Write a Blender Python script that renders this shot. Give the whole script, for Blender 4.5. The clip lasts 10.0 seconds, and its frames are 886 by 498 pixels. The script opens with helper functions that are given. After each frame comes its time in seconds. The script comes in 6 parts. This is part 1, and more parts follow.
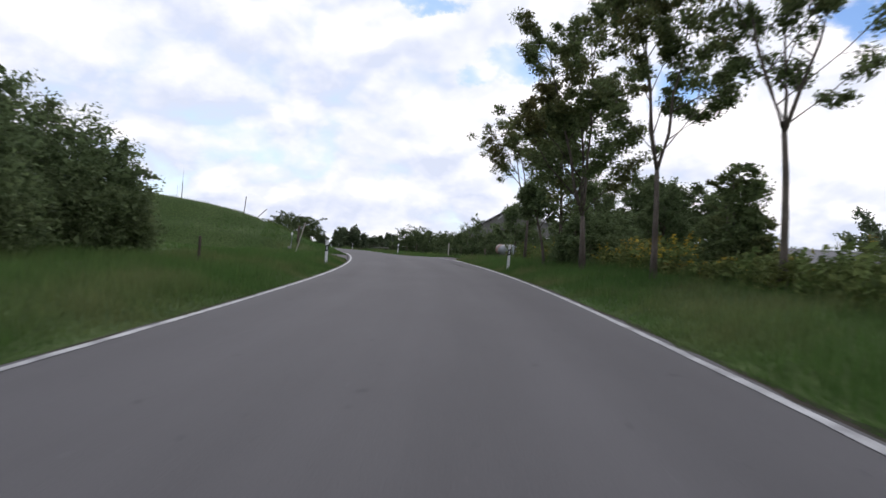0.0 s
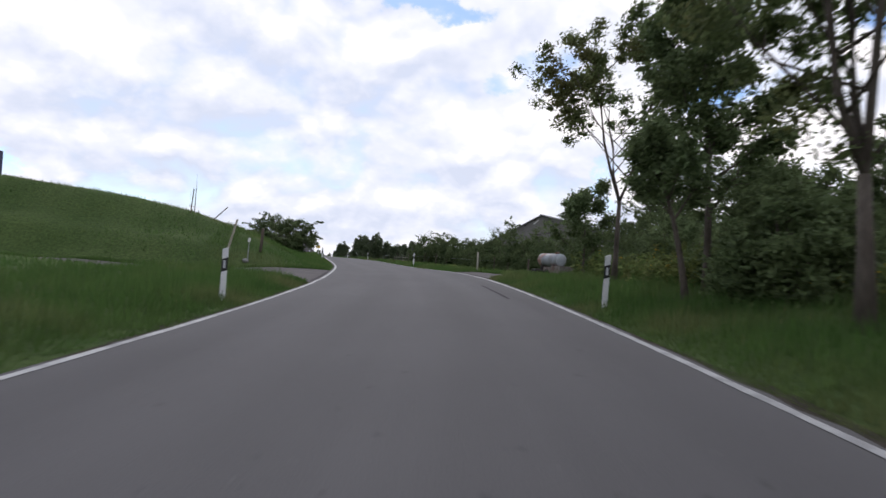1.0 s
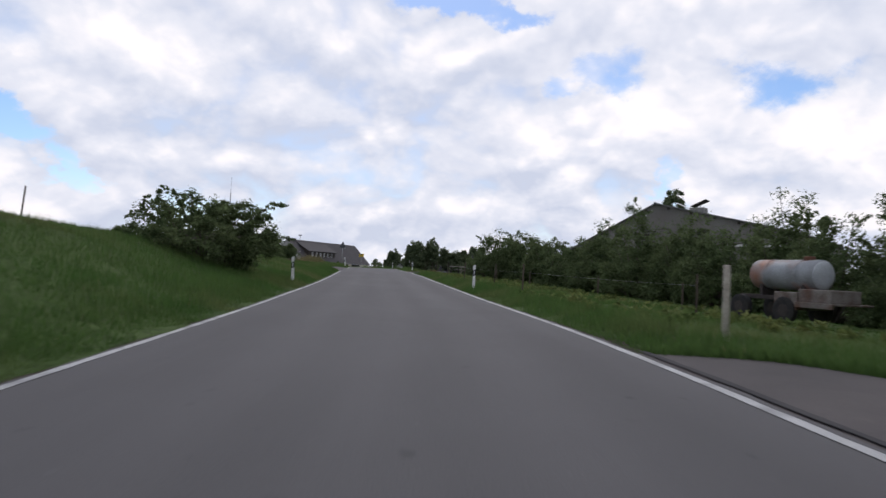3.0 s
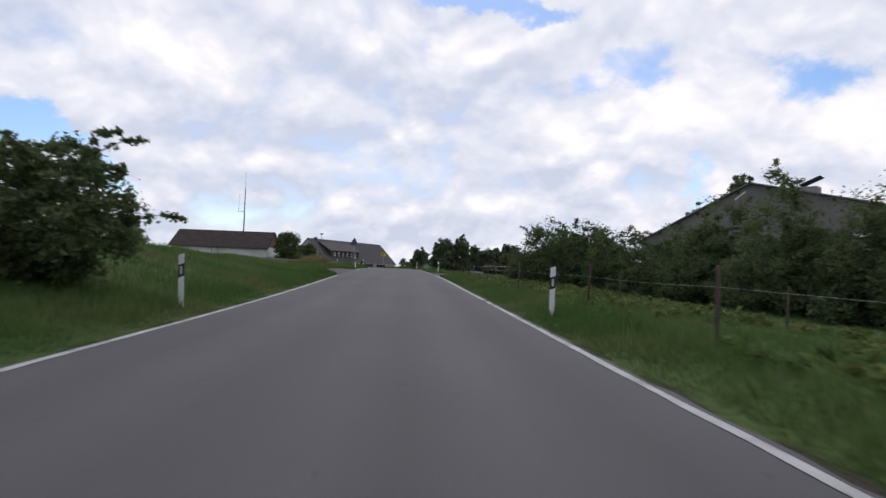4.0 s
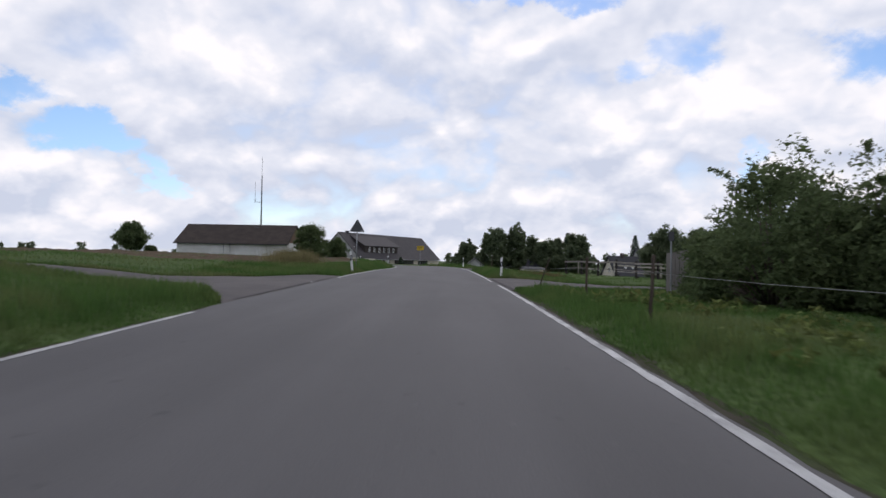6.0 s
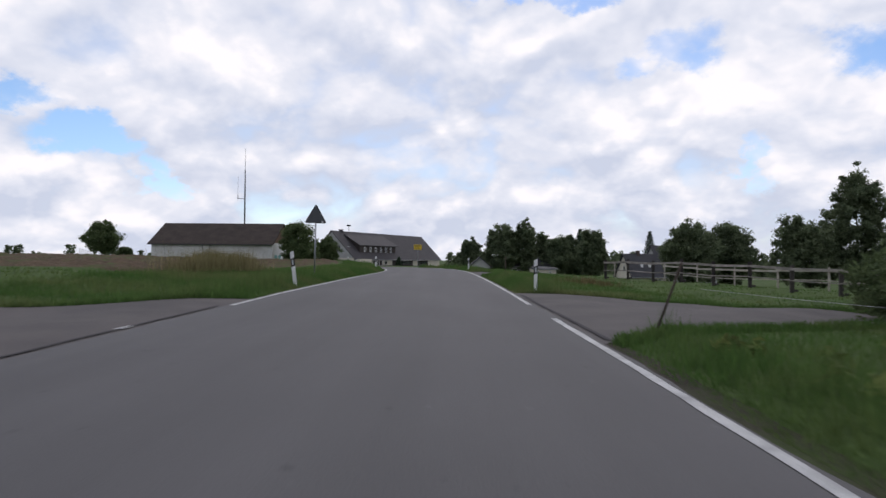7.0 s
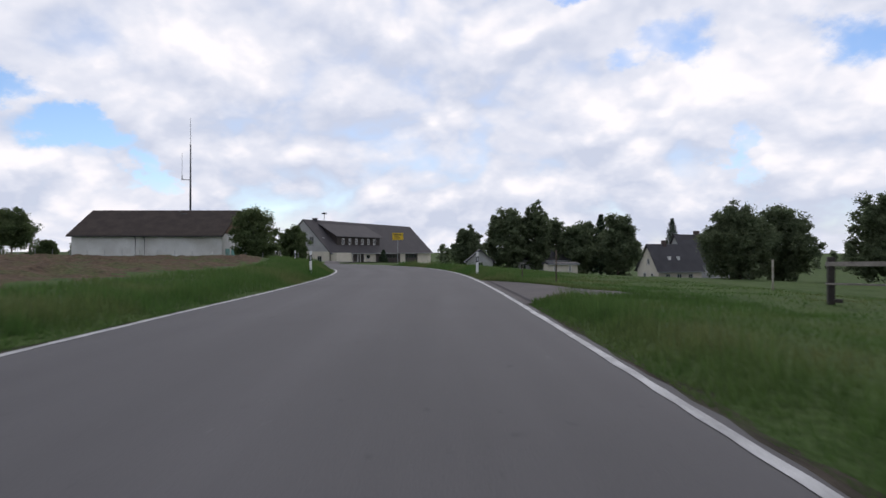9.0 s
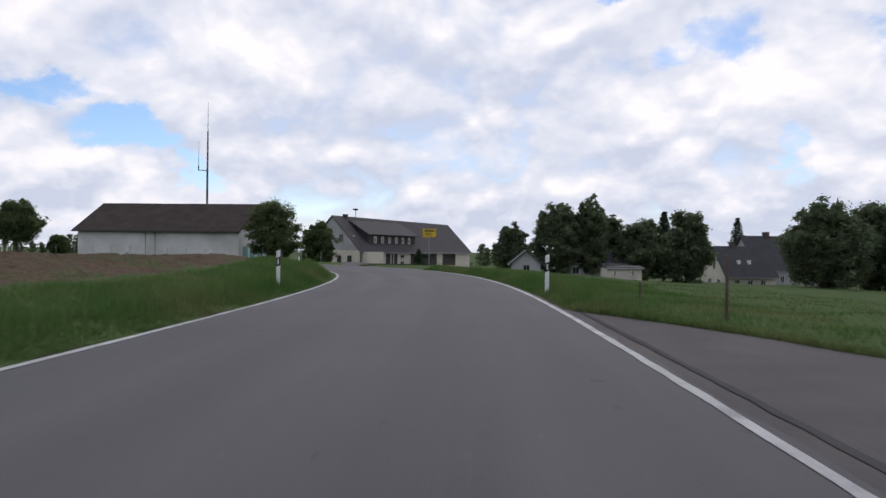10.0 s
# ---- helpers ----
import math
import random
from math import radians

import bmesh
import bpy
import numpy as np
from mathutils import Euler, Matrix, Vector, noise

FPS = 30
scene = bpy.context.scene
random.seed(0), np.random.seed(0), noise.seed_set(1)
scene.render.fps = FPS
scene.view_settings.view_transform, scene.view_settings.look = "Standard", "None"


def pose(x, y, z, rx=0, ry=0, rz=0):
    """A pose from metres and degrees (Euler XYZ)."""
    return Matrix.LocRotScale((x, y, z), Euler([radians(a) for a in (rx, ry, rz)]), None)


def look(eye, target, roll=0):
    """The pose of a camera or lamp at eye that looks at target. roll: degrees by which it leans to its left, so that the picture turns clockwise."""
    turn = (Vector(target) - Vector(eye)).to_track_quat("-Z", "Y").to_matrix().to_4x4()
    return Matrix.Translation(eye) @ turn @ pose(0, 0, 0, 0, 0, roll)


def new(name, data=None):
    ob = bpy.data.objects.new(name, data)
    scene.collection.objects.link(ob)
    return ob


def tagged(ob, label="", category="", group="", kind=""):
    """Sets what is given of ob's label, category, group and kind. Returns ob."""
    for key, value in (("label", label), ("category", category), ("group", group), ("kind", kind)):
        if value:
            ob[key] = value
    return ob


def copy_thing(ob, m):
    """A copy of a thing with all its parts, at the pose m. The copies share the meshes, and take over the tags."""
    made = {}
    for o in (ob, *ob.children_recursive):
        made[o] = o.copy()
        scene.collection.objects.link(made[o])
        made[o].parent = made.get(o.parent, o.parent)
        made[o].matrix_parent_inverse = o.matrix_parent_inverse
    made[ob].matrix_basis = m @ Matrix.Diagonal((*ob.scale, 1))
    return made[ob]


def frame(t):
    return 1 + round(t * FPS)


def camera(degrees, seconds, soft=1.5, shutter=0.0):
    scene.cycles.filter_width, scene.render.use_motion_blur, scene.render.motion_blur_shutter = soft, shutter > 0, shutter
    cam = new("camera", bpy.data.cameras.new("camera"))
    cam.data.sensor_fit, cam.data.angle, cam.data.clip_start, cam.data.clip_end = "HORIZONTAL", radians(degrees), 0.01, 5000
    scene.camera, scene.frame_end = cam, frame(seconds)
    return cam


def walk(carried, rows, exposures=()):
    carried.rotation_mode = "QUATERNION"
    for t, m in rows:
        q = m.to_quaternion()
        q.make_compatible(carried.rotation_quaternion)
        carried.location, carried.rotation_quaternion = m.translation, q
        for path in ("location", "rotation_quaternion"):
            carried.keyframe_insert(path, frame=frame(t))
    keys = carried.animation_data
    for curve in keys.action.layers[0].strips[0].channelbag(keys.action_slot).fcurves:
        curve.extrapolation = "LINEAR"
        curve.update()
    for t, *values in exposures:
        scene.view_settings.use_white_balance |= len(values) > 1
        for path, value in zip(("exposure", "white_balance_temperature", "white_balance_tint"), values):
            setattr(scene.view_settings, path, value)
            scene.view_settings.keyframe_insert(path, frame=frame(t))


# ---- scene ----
# The drive, in metres: seconds, eye, target, lean
cam = camera(68.0, 10.0, soft=1.5, shutter=0.22)
PATH = [
    (0, (0.510, 0.000, 1.142), (0.236, 9.995, 1.291), 4.10),
    (0.5, (0.424, 7.196, 1.330), (0.002, 17.184, 1.546), 3.88),
    (1, (0.178, 14.122, 1.507), (-0.530, 24.094, 1.760), 3.86),
    (1.5, (-0.262, 20.770, 1.667), (-1.167, 30.724, 1.975), 3.87),
    (2, (-0.930, 27.356, 1.818), (-2.073, 37.285, 2.151), 3.91),
    (2.5, (-1.824, 34.105, 1.973), (-3.221, 44.002, 2.285), 3.21),
    (3, (-2.869, 40.982, 2.129), (-4.506, 50.843, 2.429), 2.75),
    (3.5, (-4.096, 47.925, 2.234), (-5.958, 57.746, 2.523), 2.48),
    (4, (-5.500, 54.752, 2.276), (-7.571, 64.532, 2.541), 2.18),
    (4.5, (-6.972, 61.411, 2.307), (-9.237, 71.149, 2.529), 1.82),
    (5, (-8.612, 67.894, 2.359), (-11.088, 77.581, 2.531), 1.61),
    (5.5, (-10.263, 74.231, 2.426), (-12.917, 83.871, 2.590), 1.34),
    (6, (-11.960, 80.408, 2.508), (-14.711, 90.021, 2.667), 1.06),
    (6.5, (-13.651, 86.443, 2.599), (-16.430, 96.048, 2.755), 0.78),
    (7, (-15.308, 92.376, 2.668), (-18.079, 101.983, 2.813), 0.50),
    (7.5, (-16.941, 98.212, 2.716), (-19.678, 107.830, 2.842), 0.24),
    (8, (-18.499, 103.972, 2.747), (-21.187, 113.604, 2.841), -0.04),
    (8.5, (-20.080, 109.636, 2.776), (-22.718, 119.281, 2.827), -0.21),
    (9, (-21.684, 115.192, 2.812), (-24.343, 124.832, 2.837), 0.08),
    (9.5, (-23.327, 120.698, 2.839), (-26.346, 130.231, 2.862), 0.42),
    (10, (-24.983, 126.228, 2.849), (-28.209, 135.694, 2.867), 0.70),
]
walk(cam, [(t, look(eye, target, roll)) for t, eye, target, roll in PATH], exposures=((0, 0.16, 6350, 15), (1.0, 0.12, 6350, 15), (2.5, -0.09, 6350, 15), (10, -0.11, 6350, 15)))

# ---- world, sun ----
SUN_EL, SUN_AZ = radians(38), radians(-12)   # azimuth from +y, clockwise: sun ahead, a little to the left


def build_world():
    w = bpy.data.worlds.new("sky")
    scene.world = w
    w.use_nodes = True
    nt = w.node_tree
    nt.nodes.clear()
    N, L = nt.nodes.new, nt.links.new
    out, bg = N("ShaderNodeOutputWorld"), N("ShaderNodeBackground")
    sky = N("ShaderNodeTexSky")
    sky.sky_type, sky.sun_disc = "NISHITA", False
    sky.sun_elevation, sky.sun_rotation = SUN_EL, SUN_AZ
    sky.dust_density, sky.ozone_density = 0.2, 4.5
    tc = N("ShaderNodeTexCoord")
    sep = N("ShaderNodeSeparateXYZ")
    L(tc.outputs["Generated"], sep.inputs[0])

    def math_(op, a, b=None, clamp=False):
        n = N("ShaderNodeMath")
        n.operation, n.use_clamp = op, clamp
        for i, v in enumerate((a, b)):
            if v is None:
                continue
            if isinstance(v, (int, float)):
                n.inputs[i].default_value = v
            else:
                L(v, n.inputs[i])
        return n.outputs[0]

    def noise_(scale, detail, rough, shift, distort=0.0, near=1.0):
        mp = N("ShaderNodeMapping")
        mp.inputs["Location"].default_value = shift
        mp.inputs["Scale"].default_value = (near, near, 1.0)
        L(deck, mp.inputs[0])
        n = N("ShaderNodeTexNoise")
        n.inputs["Scale"].default_value, n.inputs["Detail"].default_value = scale, detail
        n.inputs["Roughness"].default_value, n.inputs["Distortion"].default_value = rough, distort
        L(mp.outputs[0], n.inputs["Vector"])
        return n

    def billow(scale, shift, near=1.0):
        """Round heaps: bright in the middle, with finer heaps on them."""
        mp = N("ShaderNodeMapping")
        mp.inputs["Location"].default_value = shift
        mp.inputs["Scale"].default_value = (near, near, 1.0)
        L(deck, mp.inputs[0])
        warp = N("ShaderNodeTexNoise")
        warp.inputs["Scale"].default_value, warp.inputs["Detail"].default_value = 5.0, 5
        L(mp.outputs[0], warp.inputs["Vector"])
        add = N("ShaderNodeVectorMath")
        add.operation = "MULTIPLY_ADD"
        add.inputs[1].default_value = (0.22, 0.22, 0.22)
        L(warp.outputs["Color"], add.inputs[0])
        L(mp.outputs[0], add.inputs[2])
        n = N("ShaderNodeTexVoronoi")
        n.feature = "SMOOTH_F1"
        n.inputs["Scale"].default_value, n.inputs["Detail"].default_value, n.inputs["Roughness"].default_value = scale, 3, 0.5
        n.inputs["Smoothness"].default_value = 0.6
        L(add.outputs[0], n.inputs["Vector"])
        return math_("SUBTRACT", 0.95, n.outputs["Distance"])

    # the clouds lie on a flat deck: they get smaller and flatter towards the horizon
    low = math_("ADD", math_("MAXIMUM", sep.outputs[2], 0.0), 0.55)
    flat = N("ShaderNodeCombineXYZ")
    L(math_("DIVIDE", sep.outputs[0], low), flat.inputs[0])
    L(math_("DIVIDE", sep.outputs[1], low), flat.inputs[1])
    deck = flat.outputs[0]

    def ramp(v, a, b):
        n = N("ShaderNodeMapRange")
        n.interpolation_type = "SMOOTHSTEP"
        n.inputs["From Min"].default_value, n.inputs["From Max"].default_value = a, b
        L(v, n.inputs["Value"])
        return n.outputs["Result"]

    big = noise_(2.2, 7, 0.5, (3.7, 1.2, 0.0), 0.15).outputs["Fac"]
    puff = math_("ADD", math_("MULTIPLY", noise_(5.4, 8, 0.48, (2.3, 7.4, 1.0), 0.1).outputs["Fac"], 0.5), math_("MULTIPLY", billow(4.6, (0.7, 1.9, 0.0)), 0.5))
    above = math_("ADD", math_("MULTIPLY", noise_(5.4, 8, 0.48, (2.3, 7.4, 1.0), 0.1, 0.96).outputs["Fac"], 0.5), math_("MULTIPLY", billow(4.6, (0.7, 1.9, 0.0), 0.96), 0.5))
    # bearings are bent by a noise, so that heaps and openings get ragged
    bend = noise_(6.0, 8, 0.62, (5.5, 0.3, 4.0))
    off = N("ShaderNodeVectorMath")
    off.operation = "MULTIPLY_ADD"
    off.inputs[1].default_value, off.inputs[2].default_value = (0.24, 0.24, 0.16), (-0.12, -0.12, -0.08)
    L(bend.outputs["Color"], off.inputs[0])
    bent = N("ShaderNodeVectorMath")
    L(tc.outputs["Generated"], bent.inputs[0])
    L(off.outputs[0], bent.inputs[1])

    def heap(az, el, wide, high, inner=0.25):
        """A soft oval round a bearing: degrees left of north, degrees up, half width and half height."""
        a, e = radians(az), radians(el)
        mp = N("ShaderNodeMapping")
        mp.vector_type = "TEXTURE"
        mp.inputs["Location"].default_value = (-math.sin(a) * math.cos(e), math.cos(a) * math.cos(e), math.sin(e))
        mp.inputs["Rotation"].default_value = (0, 0, a)
        mp.inputs["Scale"].default_value = (radians(wide), 0.6, radians(high))
        L(bent.outputs[0], mp.inputs[0])
        ln = N("ShaderNodeVectorMath")
        ln.operation = "LENGTH"
        L(mp.outputs[0], ln.inputs[0])
        return ramp(ln.outputs["Value"], 1.5, inner)

    def summed(rows):
        total = None
        for az, el, wide, high, strength in rows:
            v = math_("MULTIPLY", heap(az, el, wide, high), strength)
            total = v if total is None else math_("ADD", total, v)
        return total

    open_sky = summed(((9, 22.0, 3.8, 1.4, 0.95), (3.3, 20.6, 2.8, 1.1, 0.75), (-5.5, 16.8, 2.6, 1.5, 0.45), (-9.5, 7.6, 1.3, 2.6, 0.45), (43.5, 9.0, 4.0, 1.4, 0.72), (39.0, 6.2, 1.5, 1.7, 0.55),
                       (50, 11.8, 4.0, 1.4, 0.6), (-17.5, 16.0, 3.0, 1.8, 0.55), (-1.3, 15.3, 2.4, 0.9, 0.4), (-30.5, 19.4, 3.5, 2.2, 0.9), (95, 24, 13, 8, 0.9), (-110, 30, 16, 9, 0.9), (170, 40, 18, 12, 0.9), (40, 48, 16, 8, 0.8)))
    bright = summed(((40, 16.4, 5.4, 2.6, 1.0), (33, 14.3, 3.0, 1.8, 0.8), (15.9, 8.3, 4.0, 2.0, 1.0), (22.7, 5.2, 2.6, 1.2, 0.7), (7.5, 6.3, 3.2, 1.4, 0.8), (-3.1, 12, 5.6, 3.4, 0.9), (-13, 15, 7, 3.6, 0.9), (31, 4.2, 4.5, 1.2, 0.8),
                      (45.5, 6.3, 4.6, 1.6, 0.9), (11.5, 18.3, 4.2, 2.0, 0.9), (27, 14.8, 4.4, 1.8, 0.5)))
    bright = math_("ADD", bright, summed(((2.7, 4.3, 3.0, 1.0, 0.6), (20.8, 13.2, 3.4, 1.3, 0.4), (-5.7, 6.2, 3.2, 1.8, 0.6), (52, 17, 6, 4, 0.2), (-22, 9, 8, 5, 0.8), (-30, 13, 7, 4, 0.8), (20, 21, 6, 2.2, 0.6))))
    dull = summed(((35.8, 9.9, 6.2, 2.2, 0.8), (25.2, 10.6, 6.6, 2.0, 0.9), (27.1, 6.4, 3.4, 1.3, 0.7), (2.8, 8.2, 4.6, 1.6, 0.6), (49.1, 4.6, 4.0, 1.5, 0.9), (12.9, 13.4, 4.6, 1.8, 0.6), (45.5, 12.6, 4.6, 1.6, 0.6), (-5.8, 2.6, 9, 1.1, 0.6),
                    (13, 3.3, 11, 0.9, 0.6), (22.4, 17.3, 6, 1.5, 0.7), (-14.8, 10.4, 4.2, 1.5, 0.6), (34, 19.5, 6, 1.4, 0.5)))
    lumpy = math_("ADD", math_("MULTIPLY", big, 0.45), math_("MULTIPLY", puff, 0.75))
    cover = ramp(math_("SUBTRACT", math_("ADD", lumpy, 0.36), math_("MULTIPLY", open_sky, 0.52)), 0.44, 0.76)
    # tops of the heaps are lit, their bases grey
    lit = math_("MULTIPLY", math_("SUBTRACT", puff, above), 0.9)
    tone = math_("ADD", math_("ADD", math_("MULTIPLY", big, 0.47), math_("MULTIPLY", puff, 0.45)), lit)
    tone = math_("ADD", tone, math_("MULTIPLY", math_("SUBTRACT", bright, dull), 0.12))
    tone = math_("SUBTRACT", tone, math_("MULTIPLY", ramp(sep.outputs[2], 0.20, 0.0), 0.09))
    shade = N("ShaderNodeValToRGB")
    cr = shade.color_ramp
    cr.elements[0].position, cr.elements[0].color = 0.16, (0.66, 0.72, 0.83, 1)
    cr.elements[1].position, cr.elements[1].color = 0.57, (1.10, 1.075, 1.06, 1)
    mid = cr.elements.new(0.40)
    mid.color = (0.87, 0.90, 0.955, 1)
    L(tone, shade.inputs[0])
    # blue of the sky, softened near the horizon
    gain = N("ShaderNodeVectorMath")
    gain.operation = "SCALE"
    gain.inputs["Scale"].default_value = 0.125
    L(sky.outputs[0], gain.inputs[0])
    mix = N("ShaderNodeMix")
    mix.data_type = "RGBA"
    L(cover, mix.inputs["Factor"])
    L(gain.outputs[0], mix.inputs["A"])
    L(shade.outputs[0], mix.inputs["B"])
    L(mix.outputs["Result"], bg.inputs["Color"])
    bg.inputs["Strength"].default_value = 1.0
    L(bg.outputs[0], out.inputs[0])
    sun = bpy.data.lights.new("sun", "SUN")
    sun.energy, sun.angle, sun.color = 0.8, radians(10), (1.0, 0.95, 0.88)
    ob = new("sun", sun)
    to = Vector((math.sin(SUN_AZ) * math.cos(SUN_EL), math.cos(SUN_AZ) * math.cos(SUN_EL), math.sin(SUN_EL)))
    ob.matrix_world = look(to * 100, (0, 0, 0))


build_world()

# ---- materials ----


def mat(name, color, color2=None, rough=0.8, scale=3.0, detail=6, fine=40.0, fine_amount=0.25, bump=0.3, bump_dist=0.02, metal=0.0,
        spread=0.5, translucent=0.0, island=0.0, spec=0.3, per_object=0.0, stretch=None, color3=None, scale3=0.3, contrast=(0.35, 0.65)):
    """A surface with two colours mixed by a broad noise, a fine grain over it and a bump."""
    m = bpy.data.materials.new(name)
    m.use_nodes = True
    nt = m.node_tree
    N, L = nt.nodes.new, nt.links.new
    bs = nt.nodes["Principled BSDF"]
    tc = N("ShaderNodeTexCoord")
    vec = tc.outputs["Object"]
    if stretch:
        mp = N("ShaderNodeMapping")
        mp.inputs["Scale"].default_value = stretch
        L(vec, mp.inputs[0])
        vec = mp.outputs[0]

    def tex(sc, det):
        n = N("ShaderNodeTexNoise")
        n.inputs["Scale"].default_value, n.inputs["Detail"].default_value = sc, det
        L(vec, n.inputs["Vector"])
        return n.outputs["Fac"]

    def mixer(fac, a, b):
        n = N("ShaderNodeMix")
        n.data_type = "RGBA"
        for key, v in (("Factor", fac), ("A", a), ("B", b)):
            if isinstance(v, (int, float)):
                n.inputs[key].default_value = v
            elif isinstance(v, tuple):
                n.inputs[key].default_value = (*v, 1)
            else:
                L(v, n.inputs[key])
        return n.outputs["Result"]

    def span(v, a, b, lo=0.0, hi=1.0):
        n = N("ShaderNodeMapRange")
        for i, q in zip((1, 2, 3, 4), (a, b, lo, hi)):
            n.inputs[i].default_value = q
        L(v, n.inputs[0])
        return n.outputs[0]

    c2 = color2 or tuple(c * 0.75 for c in color)
    col = mixer(span(tex(scale, detail), *contrast), color, c2)
    if color3:
        col = mixer(span(tex(scale3, 5), 0.48, 0.66), col, color3)
    grain = tex(fine, 4)
    hsv = N("ShaderNodeHueSaturation")
    L(col, hsv.inputs["Color"])
    val = span(grain, 0.25, 0.75, 1 - fine_amount, 1 + fine_amount)
    for amount, kind in ((island, "island"), (per_object, "object")):
        if amount:
            src = N("ShaderNodeNewGeometry").outputs["Random Per Island"] if kind == "island" else N("ShaderNodeObjectInfo").outputs["Random"]
            mul = N("ShaderNodeMath")
            mul.operation = "MULTIPLY"
            L(val, mul.inputs[0])
            L(span(src, 0, 1, 1 - amount, 1 + amount), mul.inputs[1])
            val = mul.outputs[0]
    L(val, hsv.inputs["Value"])
    L(hsv.outputs[0], bs.inputs["Base Color"])
    bs.inputs["Roughness"].default_value, bs.inputs["Metallic"].default_value = rough, metal
    bs.inputs["Specular IOR Level"].default_value = spec
    if bump:
        bp = N("ShaderNodeBump")
        bp.inputs["Strength"].default_value, bp.inputs["Distance"].default_value = bump, bump_dist
        L(grain, bp.inputs["Height"])
        L(bp.outputs[0], bs.inputs["Normal"])
    if translucent:
        tr, mx = N("ShaderNodeBsdfTranslucent"), N("ShaderNodeMixShader")
        L(hsv.outputs[0], tr.inputs[0])
        mx.inputs[0].default_value = translucent
        L(bs.outputs[0], mx.inputs[1])
        L(tr.outputs[0], mx.inputs[2])
        L(mx.outputs[0], nt.nodes["Material Output"].inputs[0])
    return m


def glass_mat(name, tint):
    m = bpy.data.materials.new(name)
    m.use_nodes = True
    b = m.node_tree.nodes["Principled BSDF"]
    b.inputs["Base Color"].default_value = (*tint, 1)
    b.inputs["Roughness"].default_value, b.inputs["Specular IOR Level"].default_value = 0.05, 0.6
    return m


